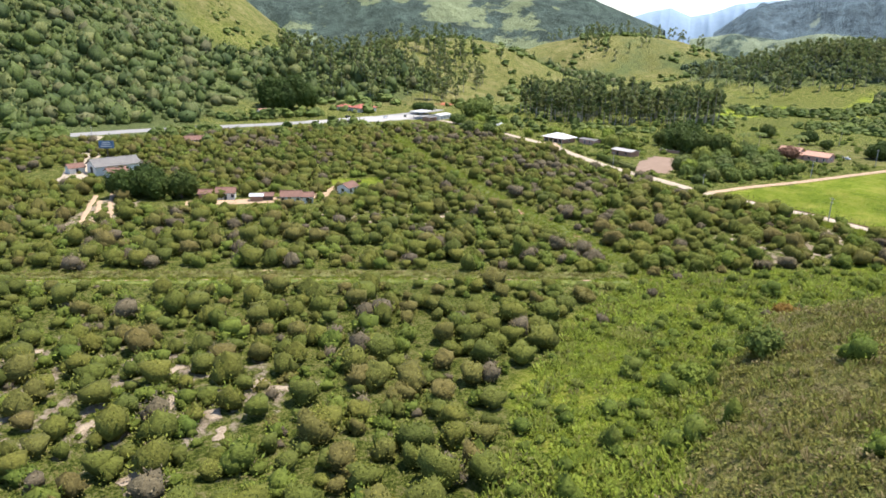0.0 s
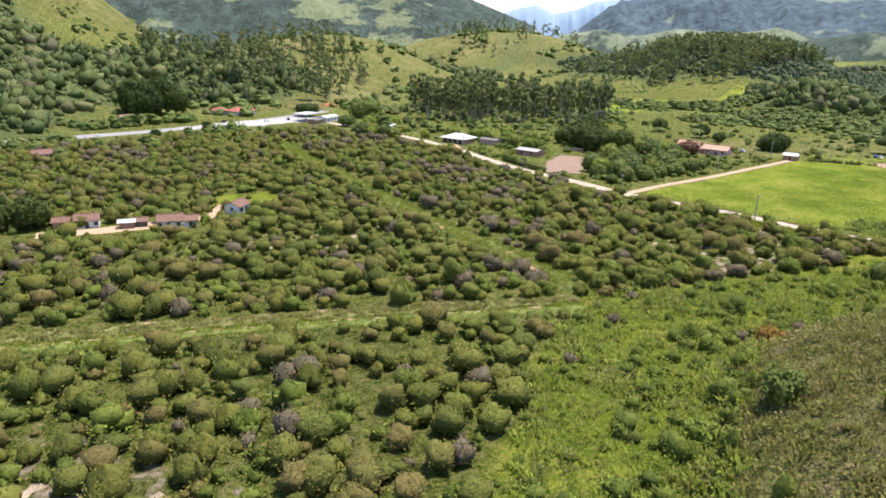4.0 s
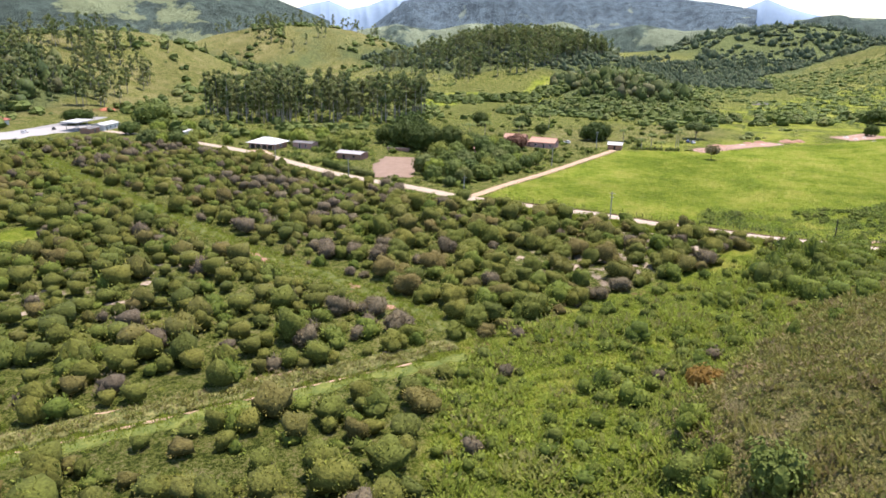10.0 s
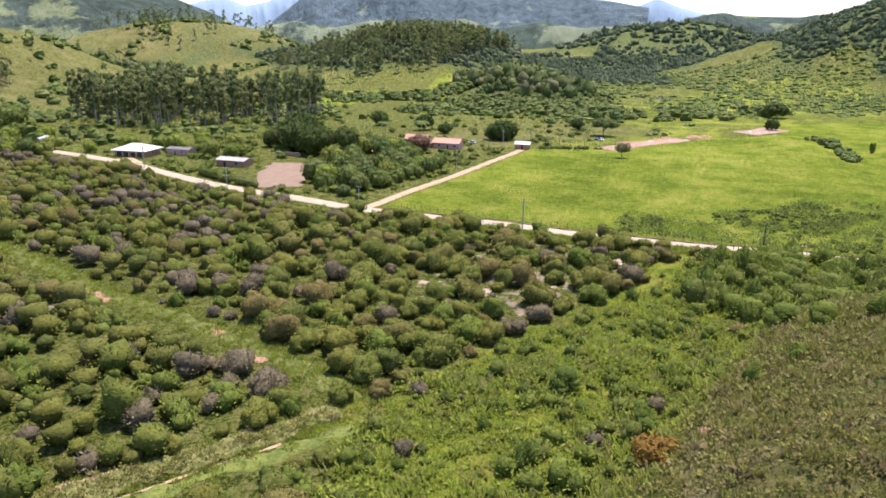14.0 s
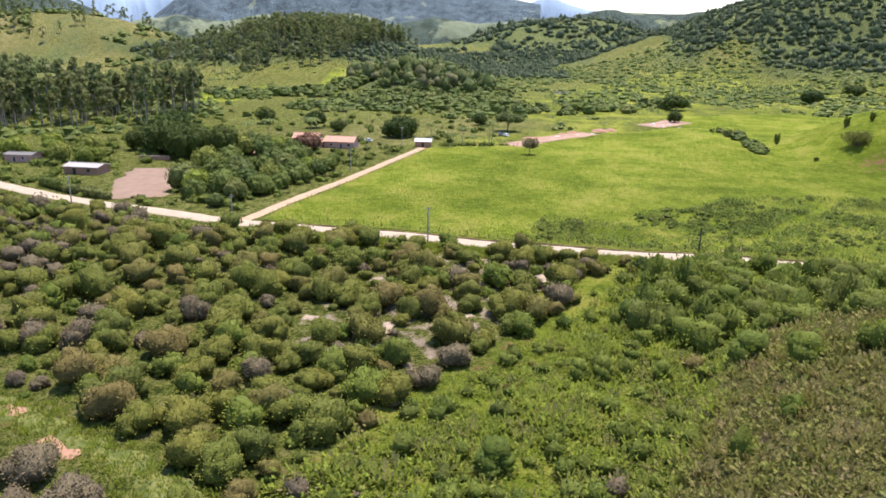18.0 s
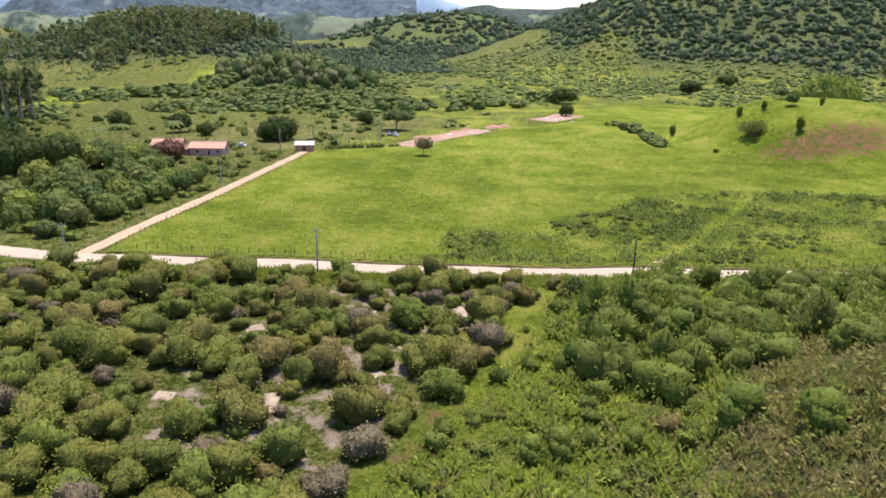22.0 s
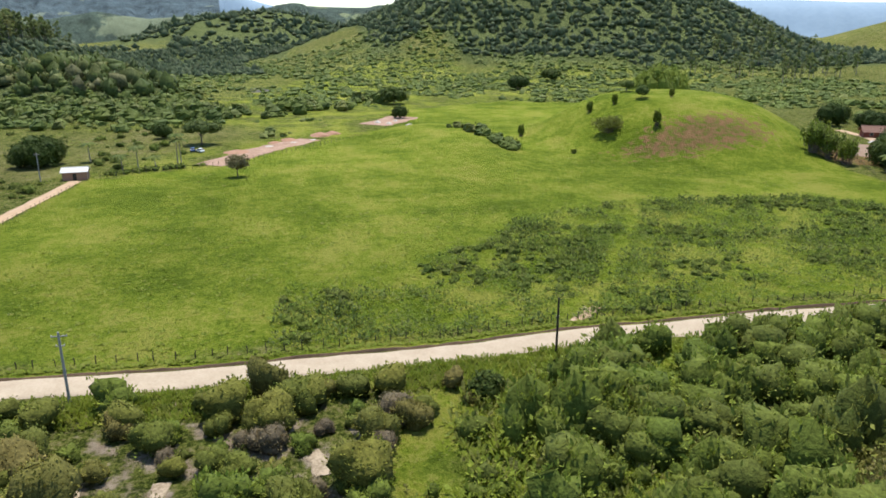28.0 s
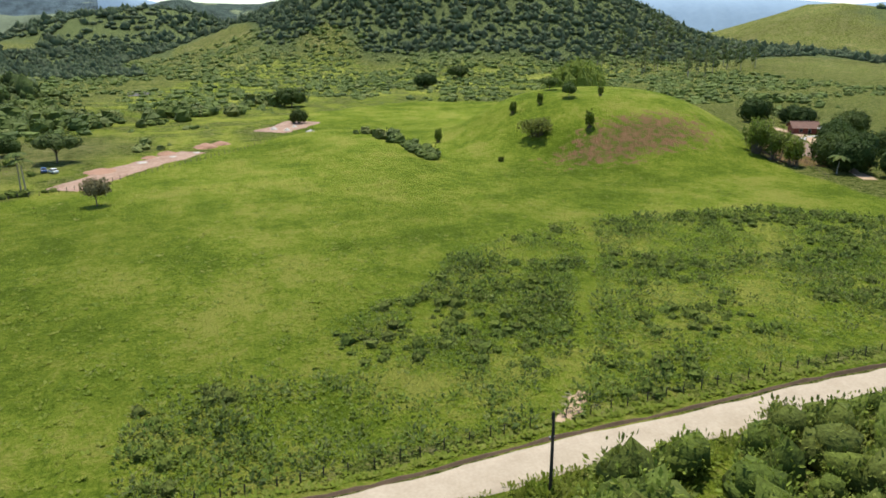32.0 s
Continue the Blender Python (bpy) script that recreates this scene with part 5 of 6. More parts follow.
# ---- hedgerows, meadow bushes and shrub belts ----
belt = Growth()
bush_shapes = [mound(16, 2.9, 4.1, 0.5, 800 + s, 4, 7, 0.28, 0.38, 0.75) for s in range(6)]
little_bush = [mound(7, 2.4, 2.7, 0.6, 830 + s, 3, 5, 0.34, 0.16, 0.75) for s in range(6)]
BELT = [(540, 245), (556, 170), (606, 150), (655, 138), (700, 262), (650, 380), (590, 330)]
belt_p = scatter(BELT, 1700, 85)
for p in np.concatenate([belt_p[lattice(belt_p[:, 0], belt_p[:, 1], 26, 79) > 0.47], scatter([(588, 235), (577, 178), (572, 122), (590, 92), (635, 108), (655, 200), (648, 250)], 620, 77), scatter([(608, 66), (640, 58), (650, 78), (613, 86)], 70, 76), scatter([(640, 18), (690, -2), (700, 20), (650, 38)], 80, 75), scatter([(575, 92), (612, 38), (622, 48), (588, 100)], 60, 86), scatter([(640, 150), (720, 120), (740, 140), (690, 200)], 120, 87),
                         scatter([(350, 322), (392, 300), (430, 330), (420, 400), (360, 420), (336, 380)], 90, 88), scatter(GUMS, 160, 95), scatter([(390, 430), (430, 440), (440, 520), (400, 520)], 60, 89),
                         scatter([(120, 385), (260, 405), (300, 420), (240, 440), (120, 438)], 110, 90), scatter([(-60, 420), (110, 470), (320, 490), (200, 500), (0, 480)], 260, 91)]):
    belt.add(bush_shapes[int(rng.integers(6))], p[0], p[1], alt(*p) - 0.3, 0.45 + 1.1 * rng.random() ** 1.6, rng.random() * 6.3, rng.random(), 0.85 + 0.3 * rng.random())
for line, n, size in (([(-160, 402), (-60, 421), (60, 434), (78, 437)], 210, 1.25), ([(124, 434), (146, 437), (168, 438)], 34, 0.8), ([(180, 470), (230, 478), (270, 482)], 30, 1.2)):
    for k in range(n):
        u = rng.random() * (len(line) - 1)
        i = min(int(u), len(line) - 2)
        x, y = (line[i][m] + (line[i + 1][m] - line[i][m]) * (u - i) + rng.normal() * 2.5 for m in (0, 1))
        belt.add(bush_shapes[int(rng.integers(6))], x, y, alt(x, y) - 0.3, size * (0.6 + 0.8 * rng.random()), rng.random() * 6.3, rng.random(), 1.1)
belt.make("shrub_belt", [leaf_wood, leaf_wood], "belt of dense dark green shrubs across the valley", "bushes")
meadow = Growth()
q = np.random.default_rng(92)
p = np.stack([q.uniform(400, 1150, 22000), q.uniform(-420, 520, 22000)], 1)
keep = (lattice(p[:, 0], p[:, 1], 46, 93) * 0.7 + lattice(p[:, 0], p[:, 1], 17, 78) * 0.3 > 0.60) & (zone(p[:, 0], p[:, 1], PASTURE, 4) < 0.1) & (woods_at(p[:, 0], p[:, 1]) < 0.5)
keep &= (p[:, 0] > 560) | (p[:, 1] > 290) | (lattice(p[:, 0], p[:, 1], 30, 94) > 0.8)
for a in p[keep][:2300]:
    meadow.add((little_bush if a[0] > 620 else bush_shapes)[int(q.integers(6))], a[0], a[1], alt(*a) - 0.4, 0.35 + 0.95 * q.random() ** 2, q.random() * 6.3, q.random(), 0.85)
# low bushes all over the marshy meadows before the wooded hill
p = np.stack([q.uniform(560, 1120, 24000), q.uniform(-420, 260, 24000)], 1)
open_land = lattice(p[:, 0], p[:, 1], 60, 63) * 0.6 + lattice(p[:, 0], p[:, 1], 22, 64) * 0.4
keep = (open_land + np.clip((p[:, 0] - 640) / 1100, 0, 0.25) > 0.47) & (zone(p[:, 0], p[:, 1], PASTURE, 4) < 0.1) & (woods_at(p[:, 0], p[:, 1]) < 0.6) & (to_line(p[:, 0], p[:, 1], [(690, 110), (850, 80)]) > 26)
for a in p[keep][:5200]:
    meadow.add(little_bush[int(q.integers(6))], a[0], a[1], alt(*a) - 0.5, 0.45 + 1.15 * q.random() ** 2.4, q.random() * 6.3, q.random(), 0.85)
hill_p = np.stack([q.uniform(280, 1180, 6000), q.uniform(470, 1050, 6000)], 1)
hill_p = hill_p[(lattice(hill_p[:, 0], hill_p[:, 1], 48, 99) > 0.66) & (to_line(hill_p[:, 0], hill_p[:, 1], HIGHWAY) > 24)]
for a in hill_p[:1300]:
    meadow.add(bush_shapes[int(q.integers(6))], a[0], a[1], alt(*a) - 0.4, 0.5 + 1.5 * q.random() ** 2, q.random() * 6.3, q.random(), 0.9)
meadow.make("meadow_bushes", [leaf_meadow, leaf_meadow], "scattered bushes over the rough valley meadows", "bushes")
gully = Growth()
for k in range(48):
    s = rng.random()
    x, y = np.interp(s, [0, 0.5, 1], [499, 470, 441]) + rng.normal() * 2.5, np.interp(s, [0, 0.5, 1], [4, -2.5, -3.5]) + rng.normal() * 2.0
    gully.add(bush_shapes[int(rng.integers(6))], x, y, alt(x, y) - 0.3, 0.5 + 0.6 * rng.random(), rng.random() * 6.3, rng.random())
gully.make("gully_bushes", [leaf_wood, leaf_wood], "grey-green bushes along the gully", "bushes")


def hedge(x0, y0, x1, y1, w, h, seed):
    ob = thing("hedge", pose((x0 + x1) / 2, (y0 + y1) / 2, alt((x0 + x1) / 2, (y0 + y1) / 2)), "dense trimmed green hedge beside the dirt road", "hedge", "hedges")
    n = int(math.hypot(x1 - x0, y1 - y0) / (w * 0.7))
    vs, fs, k = [], [], 0
    for i in range(n + 1):
        v, f = crown(110, w, h * 0.62, 0.34, seed + i, 6, -0.6, 0.85)
        s = i / n - 0.5
        vs.append(v + np.array([(x1 - x0) * s, (y1 - y0) * s, h * 0.45])), fs.append(f + k)
        k += len(v)
    under(new("leaves", mesh_from("leaves", np.concatenate(vs), np.concatenate(fs), [leaf_wood])), ob)


hedge(306, 251, 300.5, 239, 2.0, 3.2, 840)
hedge(299.5, 236.5, 293.5, 219, 2.0, 2.8, 860)


# ---- pasture growth ----
grass = Growth()
blades = []
for s in range(5):
    q = np.random.default_rng(900 + s)
    n = 5
    a = q.random(n) * 6.3
    base = np.stack([0.18 * np.cos(a), 0.18 * np.sin(a), np.zeros(n)], 1)
    lean = np.stack([np.cos(a) * 0.6, np.sin(a) * 0.6, 0.25 + 0.3 * q.random(n)], 1)
    side = np.stack([-np.sin(a), np.cos(a), np.zeros(n)], 1) * 0.22
    v = np.stack([base - side, base + side, base + lean + side * 0.5, base + lean - side * 0.5], 1).reshape(-1, 3)
    blades.append([((v, np.arange(4 * n).reshape(-1, 4)), 0)])
NEAR_PASTURE = [(279, -70), (279, 162), (330, 155), (360, 110), (360, 0), (330, -80)]
FAR_PASTURE = [(350, -70), (350, 120), (420, 120), (440, 60), (430, -10), (395, -60)]
for poly, n, seed, lo in ((NEAR_PASTURE, 6500, 101, 0.35), (FAR_PASTURE, 1200, 102, 0.5), ([(263, 40), (271.2, 20), (271.2, 160), (264, 160)], 2200, 103, 0.7)):
    for p in scatter(poly, n, seed):
        grass.add((tuft_shapes if seed == 103 else blades)[int(rng.integers(5))], p[0], p[1], alt(*p) - 0.05, lo + 0.6 * rng.random() ** 2, rng.random() * 6.3, rng.random(), 0.9)
for line, gap in ((ORCHARD_TRACK, 3.0), (CROSS_TRACK, 2.2)):
    for (ax, ay), (bx, by) in zip(line[:-1], line[1:]):
        n = int(math.hypot(bx - ax, by - ay) * 12)
        for k in range(n):
            s = rng.random()
            x, y = ax + (bx - ax) * s + rng.normal() * gap, ay + (by - ay) * s + rng.normal() * gap
            grass.add(tuft_shapes[int(rng.integers(6))], x, y, alt(x, y) - 0.2, 0.4 + 0.6 * rng.random(), rng.random() * 6.3, rng.random(), 1.0)
# long grass hangs over the cut bank of the road
for k in range(1900):
    y = -100 + 262 * rng.random()
    x = np.interp(y, [-100, 0, 60, 120, 165], [276.4, 277.3, 277.3, 278.2, 280.0]) + 0.9 + abs(rng.normal()) * 0.8
    grass.add(blades[int(rng.integers(5))], x, y, alt(x, y) + 0.18, 0.4 + 0.45 * rng.random(), rng.random() * 6.3, rng.random(), 1.0)
grass.make("pasture_grass", [grass_blade], "tufts of bright green pasture grass", "grass")
SHRUBBY = [(281, 88), (306, 86), (316, 64), (326, 44), (345, 26), (358, -10), (350, -60), (330, -80), (281, -80)]
FIELD_TRACK = [(281, 42), (290, 33), (299, 26), (335, 2), (362, -12)]
ribbon("bare_patch", [(279.6, 40.5), (282.5, 38), (285.5, 34.5)], 1.0, path_soil, "bare trodden soil at the pasture gap", 0.12, 1.2, 1.0, 37)
shrubs, herbs = Growth(), Growth()
p = clear(scatter(SHRUBBY, 12500, 105), [FIELD_TRACK], 1.6)
dense = 0.45 * lattice(p[:, 0], p[:, 1], 14, 106) + 0.55 * lattice(p[:, 0], p[:, 1], 5, 108)
for a, d in zip(p, dense):
    if rng.random() < d * 1.5 - 0.12:
        (shrubs if rng.random() < 0.9 * d - 0.22 else herbs).add(low_shapes[int(rng.integers(6))], a[0], a[1], alt(*a) - 0.1, 0.6 + 1.7 * d * rng.random(), rng.random() * 6.3, rng.random(), 0.9)
p = clear(scatter(SHRUBBY, 2100, 109), [FIELD_TRACK], 2.4)
for a in p[lattice(p[:, 0], p[:, 1], 11, 106) > 0.5]:
    shrubs.add(small_shapes[int(rng.integers(6))], a[0], a[1], alt(*a) - 0.2, 0.28 + 0.5 * rng.random() ** 1.8, rng.random() * 6.3, rng.random(), 0.9)
for a in scatter(PASTURE, 3200, 107):
    herbs.add(low_shapes[int(rng.integers(6))], a[0], a[1], alt(*a) - 0.1, 0.35 + 0.65 * rng.random() ** 2, rng.random() * 6.3, rng.random(), 0.8)
herbs.make("pasture_herbs", [leaf_herb], "tall light green herbs in the pasture", "herbs")
shrubs.make("pasture_shrubs", [leaf_wood, inner_green], "low dark green shrubs scattered over the pasture", "shrubs")


# ---- the cut bank along the road ----
def bank(line_x, y0, y1):
    v, k = [], 7
    ys = np.arange(y0, y1, 1.5)
    for y in ys:
        x = np.interp(y, *line_x)
        h = 0.10 + 0.42 * lattice(x, y, 2.2, 111)
        w = 0.3 * lattice(x, y, 3, 112)
        z = alt(x, y)
        for dx, dz in ((-0.12, 0.0), (-0.05 + w * 0.3, 0.3 * h), (0.0 + w * 0.4, 0.8 * h), (0.08 + w * 0.5, h), (0.6 + w, h * 0.95), (1.3, h * 0.5), (2.6, -0.08)):
            v.append((x + dx, y, z + dz))
    i = np.arange(len(v)).reshape(-1, k)
    f = np.stack([i[:-1, :-1], i[:-1, 1:], i[1:, 1:], i[1:, :-1]], -1)
    idx = np.tile(np.array([0, 0, 0, 1, 1, 1]), (len(ys) - 1, 1))
    me = mesh_from("road_bank", v, f.reshape(-1, 4), [bank_soil, ground.data.materials[0]], True, {"lush": np.full(len(v), 0.95)}, idx.ravel())
    return tagged(new("road_bank", me), "low dark cut bank of soil along the dirt road", "bank", "", "structure")


bank(([-110, 0, 60, 120, 160], [276.7, 277.3, 277.2, 278.1, 279.4]), -110, 158)


# ---- fences ----
def fence(line, gap, h, r, label, seed, wood):
    q = np.random.default_rng(seed)
    ob = thing("fence", pose(line[0][0], line[0][1], 0), label, "fence")
    mesh = []
    for s in range(4):
        bm = tube([(0, 0, -0.4), (q.normal() * 0.03, q.normal() * 0.03, h * 0.5), (q.normal() * 0.06, q.normal() * 0.06, h)], [r, r * 0.95, r * 0.8], 6)
        me = bpy.data.meshes.new("post")
        bm.to_mesh(me)
        bm.free()
        me.materials.append(wood)
        mesh.append(me)
    tops = []
    for (ax, ay), (bx, by) in zip(line[:-1], line[1:]):
        n = max(1, int(math.hypot(bx - ax, by - ay) / gap))
        for k in range(n):
            s = (k + q.normal() * 0.1) / n
            x, y = ax + (bx - ax) * s, ay + (by - ay) * s
            o = under(new("post", mesh[int(q.integers(4))]), ob)
            o.location = (x - line[0][0], y - line[0][1], alt(x, y))
            o.scale = (1, 1, 0.85 + 0.3 * q.random())
            tops.append((x - line[0][0], y - line[0][1], alt(x, y)))
    for z in (0.5, 0.85, 1.15):
        part("wire", tube([(a, b, c + z) for a, b, c in tops], [0.006] * len(tops), 3), rusty_wire, ob)


fence([(280.2, -100), (280.6, 0), (280.4, 60), (281.5, 120), (284.5, 160)], 2.6, 1.3, 0.085, "line of dark wooden posts with wire along the dirt road", 121, wood_dark)
fence([(286, 162.5), (330, 156.2), (375, 149.8), (419, 143.8)], 2.4, 1.25, 0.09, "line of pale wooden posts with wire along the lane", 122, wood_old)
fence([(424, 141), (437, 109), (452, 92), (488, 57), (522, 32), (531, 18)], 2.4, 1.4, 0.10, "wooden post fence between pasture and earthworks", 123, wood_old)
fence([(372, -104), (392, -116), (404, -122)], 2.4, 1.3, 0.10, "old wooden fence posts at the red house lane", 124, wood_old)


# ---- utility poles ----
def utility_pole(x, y, h, material, arms, label, lean=0.0):
    ob = thing("utility_pole", pose(x, y, alt(x, y), 0, lean, 0), label, "utility pole", "utility poles")
    part("shaft", tube([(0, 0, -1), (0, 0, h * 0.5), (0, 0, h)], [0.19, 0.165, 0.13], 10), material, ob)
    for z, w in arms:
        arm = part("crossarm", box(0.12, w, 0.14, 0.14, 0, z, 0.01), material, ob)
        for k in (-0.45, 0.0, 0.45):
            part("insulator", tube([(0.14, k * w, z + 0.14), (0.14, k * w, z + 0.22), (0.14, k * w, z + 0.34)], [0.04, 0.07, 0.03], 8), white_wall, arm)
    return ob


utility_pole(269.6, 48, 8.6, wood_dark, [(5.6, 0.5)], "dark tarred wooden utility pole beside the road")
utility_pole(270.6, 113, 9.6, concrete_mat, [(8.9, 1.9), (7.6, 1.0)], "grey concrete utility pole with crossarms beside the road")
utility_pole(273.0, 167, 9.0, concrete_mat, [(8.3, 1.6)], "grey concrete utility pole at the lane junction")
utility_pole(284, 224, 9.0, concrete_mat, [(8.3, 1.6)], "grey concrete utility pole beside the dirt road")
utility_pole(308, 281, 9.0, concrete_mat, [(8.3, 1.6)], "grey concrete utility pole before the white-roofed house")
utility_pole(357, 161, 8.5, concrete_mat, [(7.9, 1.2)], "grey concrete utility pole beside the lane", 2.0)
utility_pole(421, 157, 9.0, concrete_mat, [(8.3, 1.4)], "grey concrete utility pole at the lane end")
utility_pole(90, 420, 9.0, concrete_mat, [(8.3, 1.4)], "grey concrete utility pole beside the highway")
utility_pole(-10, 330, 9.0, concrete_mat, [(8.3, 1.4)], "grey concrete utility pole in the orchard")


# ---- houses ----
def opening(kind, w, h, along, z, face, wall, parent, paint):
    """A window or door on a wall: face is (x or y axis, sign), wall its distance from the middle."""
    ax, sign = face
    turn = {("y", -1): 0, ("x", 1): 90, ("y", 1): 180, ("x", -1): 270}[face]
    place = {("y", -1): (along, -wall), ("y", 1): (along, wall), ("x", 1): (wall, along), ("x", -1): (-wall, along)}[face]
    bm = bmesh.new()
    for sx in (-1, 1):
        box(0.09, 0.10, h + 0.18, sx * (w / 2 + 0.045), -0.03, z - 0.09, 0, bm)
    box(w, 0.10, 0.09, 0, -0.03, z + h, 0, bm)
    box(w, 0.10, 0.09, 0, -0.03, z - 0.09, 0, bm)
    fr = part(kind, bm, paint, parent)
    fr.matrix_basis = pose(place[0], place[1], 0, 0, 0, turn)
    part("pane" if kind == "window" else "door_leaf", box(w, 0.04, h, 0, -0.015, z), dark_inside, fr)
    if kind == "window":
        part("sill", box(w + 0.3, 0.16, 0.06, 0, -0.08, z - 0.16), concrete_mat, fr)


def house(name, label, x, y, turn, length, depth, h, rise, walls, roof, paint=None, openings=(), hip=0.0, over=0.5, lean_to=None):
    """A house along its own x axis: walls with gables, two roof slopes, ridge, doors and windows."""
    ob = thing(name, pose(x, y, alt(x, y) - 0.05, 0, 0, turn), label, "house")
    L, D = length / 2, depth / 2
    if hip:
        part("wall", box(length, depth, h + 0.3, 0, 0, -0.3, 0.02), walls, ob)
        bm = bmesh.new()
        e = [bm.verts.new(c) for c in ((-L - over, -D - over, h), (L + over, -D - over, h), (L + over, D + over, h), (-L - over, D + over, h))]
        b = [bm.verts.new((v.co.x, v.co.y, h - 0.14)) for v in e]
        a, c = bm.verts.new((-L + hip, 0, h + rise)), bm.verts.new((L - hip, 0, h + rise))
        for f in ((e[0], e[1], c, a), (e[2], e[3], a, c), (e[1], e[2], c), (e[3], e[0], a), b[::-1]):
            bm.faces.new(f)
        for i in range(4):
            bm.faces.new((b[i], b[(i + 1) % 4], e[(i + 1) % 4], e[i]))
        bmesh.ops.recalc_face_normals(bm, faces=bm.faces)
        part("roof", bm, roof, ob)
        part("ridge", box(length - 2 * hip + 0.3, 0.3, 0.14, 0, 0, h + rise - 0.04, 0.03), roof, ob)
    else:
        bm = bmesh.new()
        prism([(-D, -0.3), (D, -0.3), (D, h), (0, h + rise - 0.12), (-D, h)], -L, L, bm)
        bmesh.ops.rotate(bm, verts=bm.verts, matrix=Matrix.Rotation(radians(90), 3, "Z"))
        part("wall", bm, walls, ob)
        s = rise / D
        for sign in (-1, 1):
            bm = prism([(0, h + rise), (sign * (D + over), h - s * over), (sign * (D + over), h - s * over + 0.16), (0, h + rise + 0.16)], -L - over, L + over)
            bmesh.ops.rotate(bm, verts=bm.verts, matrix=Matrix.Rotation(radians(90), 3, "Z"))
            slope = part("roof_slope", bm, roof, ob)
            n = int((length + 2 * over) / 0.9)
            for k in range(0, n, 2):
                xx = -L - over + (k + 0.5) * (length + 2 * over) / n
                bm = prism([(0, h + rise + 0.16), (sign * (D + over), h - s * over + 0.16), (sign * (D + over), h - s * over + 0.22), (0, h + rise + 0.22)], xx - 0.12, xx + 0.12)
                bmesh.ops.rotate(bm, verts=bm.verts, matrix=Matrix.Rotation(radians(90), 3, "Z"))
                part("roof_rib", bm, roof, slope)
        part("ridge", box(length + 2 * over, 0.34, 0.16, 0, 0, h + rise + 0.14, 0.04), roof, ob)
    for kind, face, along, w, hh, z in openings:
        opening(kind, w, hh, along, z, face, D if face[0] == "y" else L, ob, paint or white_wall)
    return ob


def front(*places):
    """Doors (d) and windows (w) along the front wall."""
    return [("door", ("y", -1), a, 0.95, 2.05, 0.1) if k == "d" else ("window", ("y", -1), a, 1.0, 1.0, 1.05) for k, a in places]


house("workers_house", "small whitewashed house with a brown tiled roof and blue frames", 102, 263, -28, 6.8, 5.2, 2.8, 1.4, white_wall, tile_brown, blue_paint, front(("w", -2.6), ("d", 0), ("w", 2.6)))
house("workers_house", "long whitewashed house with a brown tiled roof and dark doors", 120.5, 245, -28, 7.4, 5.4, 2.8, 1.5, white_wall, tile_brown, wood_dark, front(("w", -3.2), ("d", -0.6), ("w", 2.4)))
house("workers_house", "low whitewashed wing with a brown tiled roof", 125.8, 242.0, -28, 4.0, 5.0, 2.6, 1.1, white_wall, tile_brown, wood_dark, front(("w", 0)))
house("workers_house", "small whitewashed house with its gable to the orchard", 147, 248, 25, 7.0, 5.6, 2.8, 1.4, white_wall, tile_brown, wood_dark, front(("w", -1.8), ("d", 1.2)) + [("window", ("x", -1), 0.0, 1.0, 1.0, 1.2)])
house("lean_to_shed", "open brown shed with a tiled roof beside the workers' house", 95.5, 266.8, -28, 4.5, 4.5, 2.4, 1.0, brick_wall, tile_brown)
house("garden_shed", "low shed with a pale sheet roof between the houses", 110, 253, -28, 4.5, 3.0, 2.2, 0.5, brick_wall, sheet_white)
house("hen_shed", "low brown tiled shed between the houses", 114, 252.5, -28, 4.5, 3.5, 2.0, 0.8, wood_old, tile_brown)
house("barn", "long white barn with a grey fibre-cement roof", 80, 337, 8, 19, 10, 4.2, 2.4, white_wall, sheet_grey, wood_dark, [("door", ("x", -1), 0.0, 2.6, 3.2, 0.1), ("window", ("y", -1), 4.0, 1.2, 1.2, 1.4), ("window", ("y", -1), 7.5, 1.2, 1.2, 1.4)], 0, 0.8)
house("barn_annex", "white annex with a dark red-brown tiled roof beside the barn", 78, 325, 8, 8, 6, 2.8, 1.4, white_wall, tile_brown, wood_dark, front(("w", -2), ("d", 1)))
house("barn_outhouse", "small white outhouse with a brown tiled roof", 65.5, 343, 8, 6.5, 5, 2.8, 1.3, white_wall, tile_brown, wood_dark, front(("d", 0)))
house("orchard_house", "house with a brown tiled roof hidden in the orchard", 138, 398, -10, 11, 8, 2.8, 1.6, white_wall, tile_brown, wood_dark, front(("w", -3), ("d", 0)))
# the veranda's shade is a row of wide near-black door panels on the wall
house("white_roofed_house", "long low house under a white hipped roof, veranda shade as dark panels", 333, 306, 96, 15, 12, 3.0, 2.4, brick_wall, sheet_white, white_wall, [("door", ("y", 1), a, 2.6, 2.3, 0.1) for a in (-5.2, -1.8, 1.8, 5.2)] + [("window", ("x", -1), 0, 1.4, 1.1, 1.0)], 5.2, 1.2)
house("flat_annex", "low pink annex with a pale sheet roof", 342, 289, 96, 11, 6.5, 2.8, 0.5, pink_wall, sheet_grey, white_wall, [("window", ("y", 1), -2, 1.0, 1.0, 1.1), ("door", ("y", 1), 1.5, 0.9, 2.0, 0.1)])
house("shed", "low brown-walled shed with a pale sheet roof", 328, 251, 92, 13, 7.5, 2.8, 0.7, brick_wall, sheet_pale, wood_dark, [("window", ("y", 1), -3, 1.0, 0.9, 1.2), ("door", ("y", 1), 2.5, 1.0, 2.0, 0.1)])
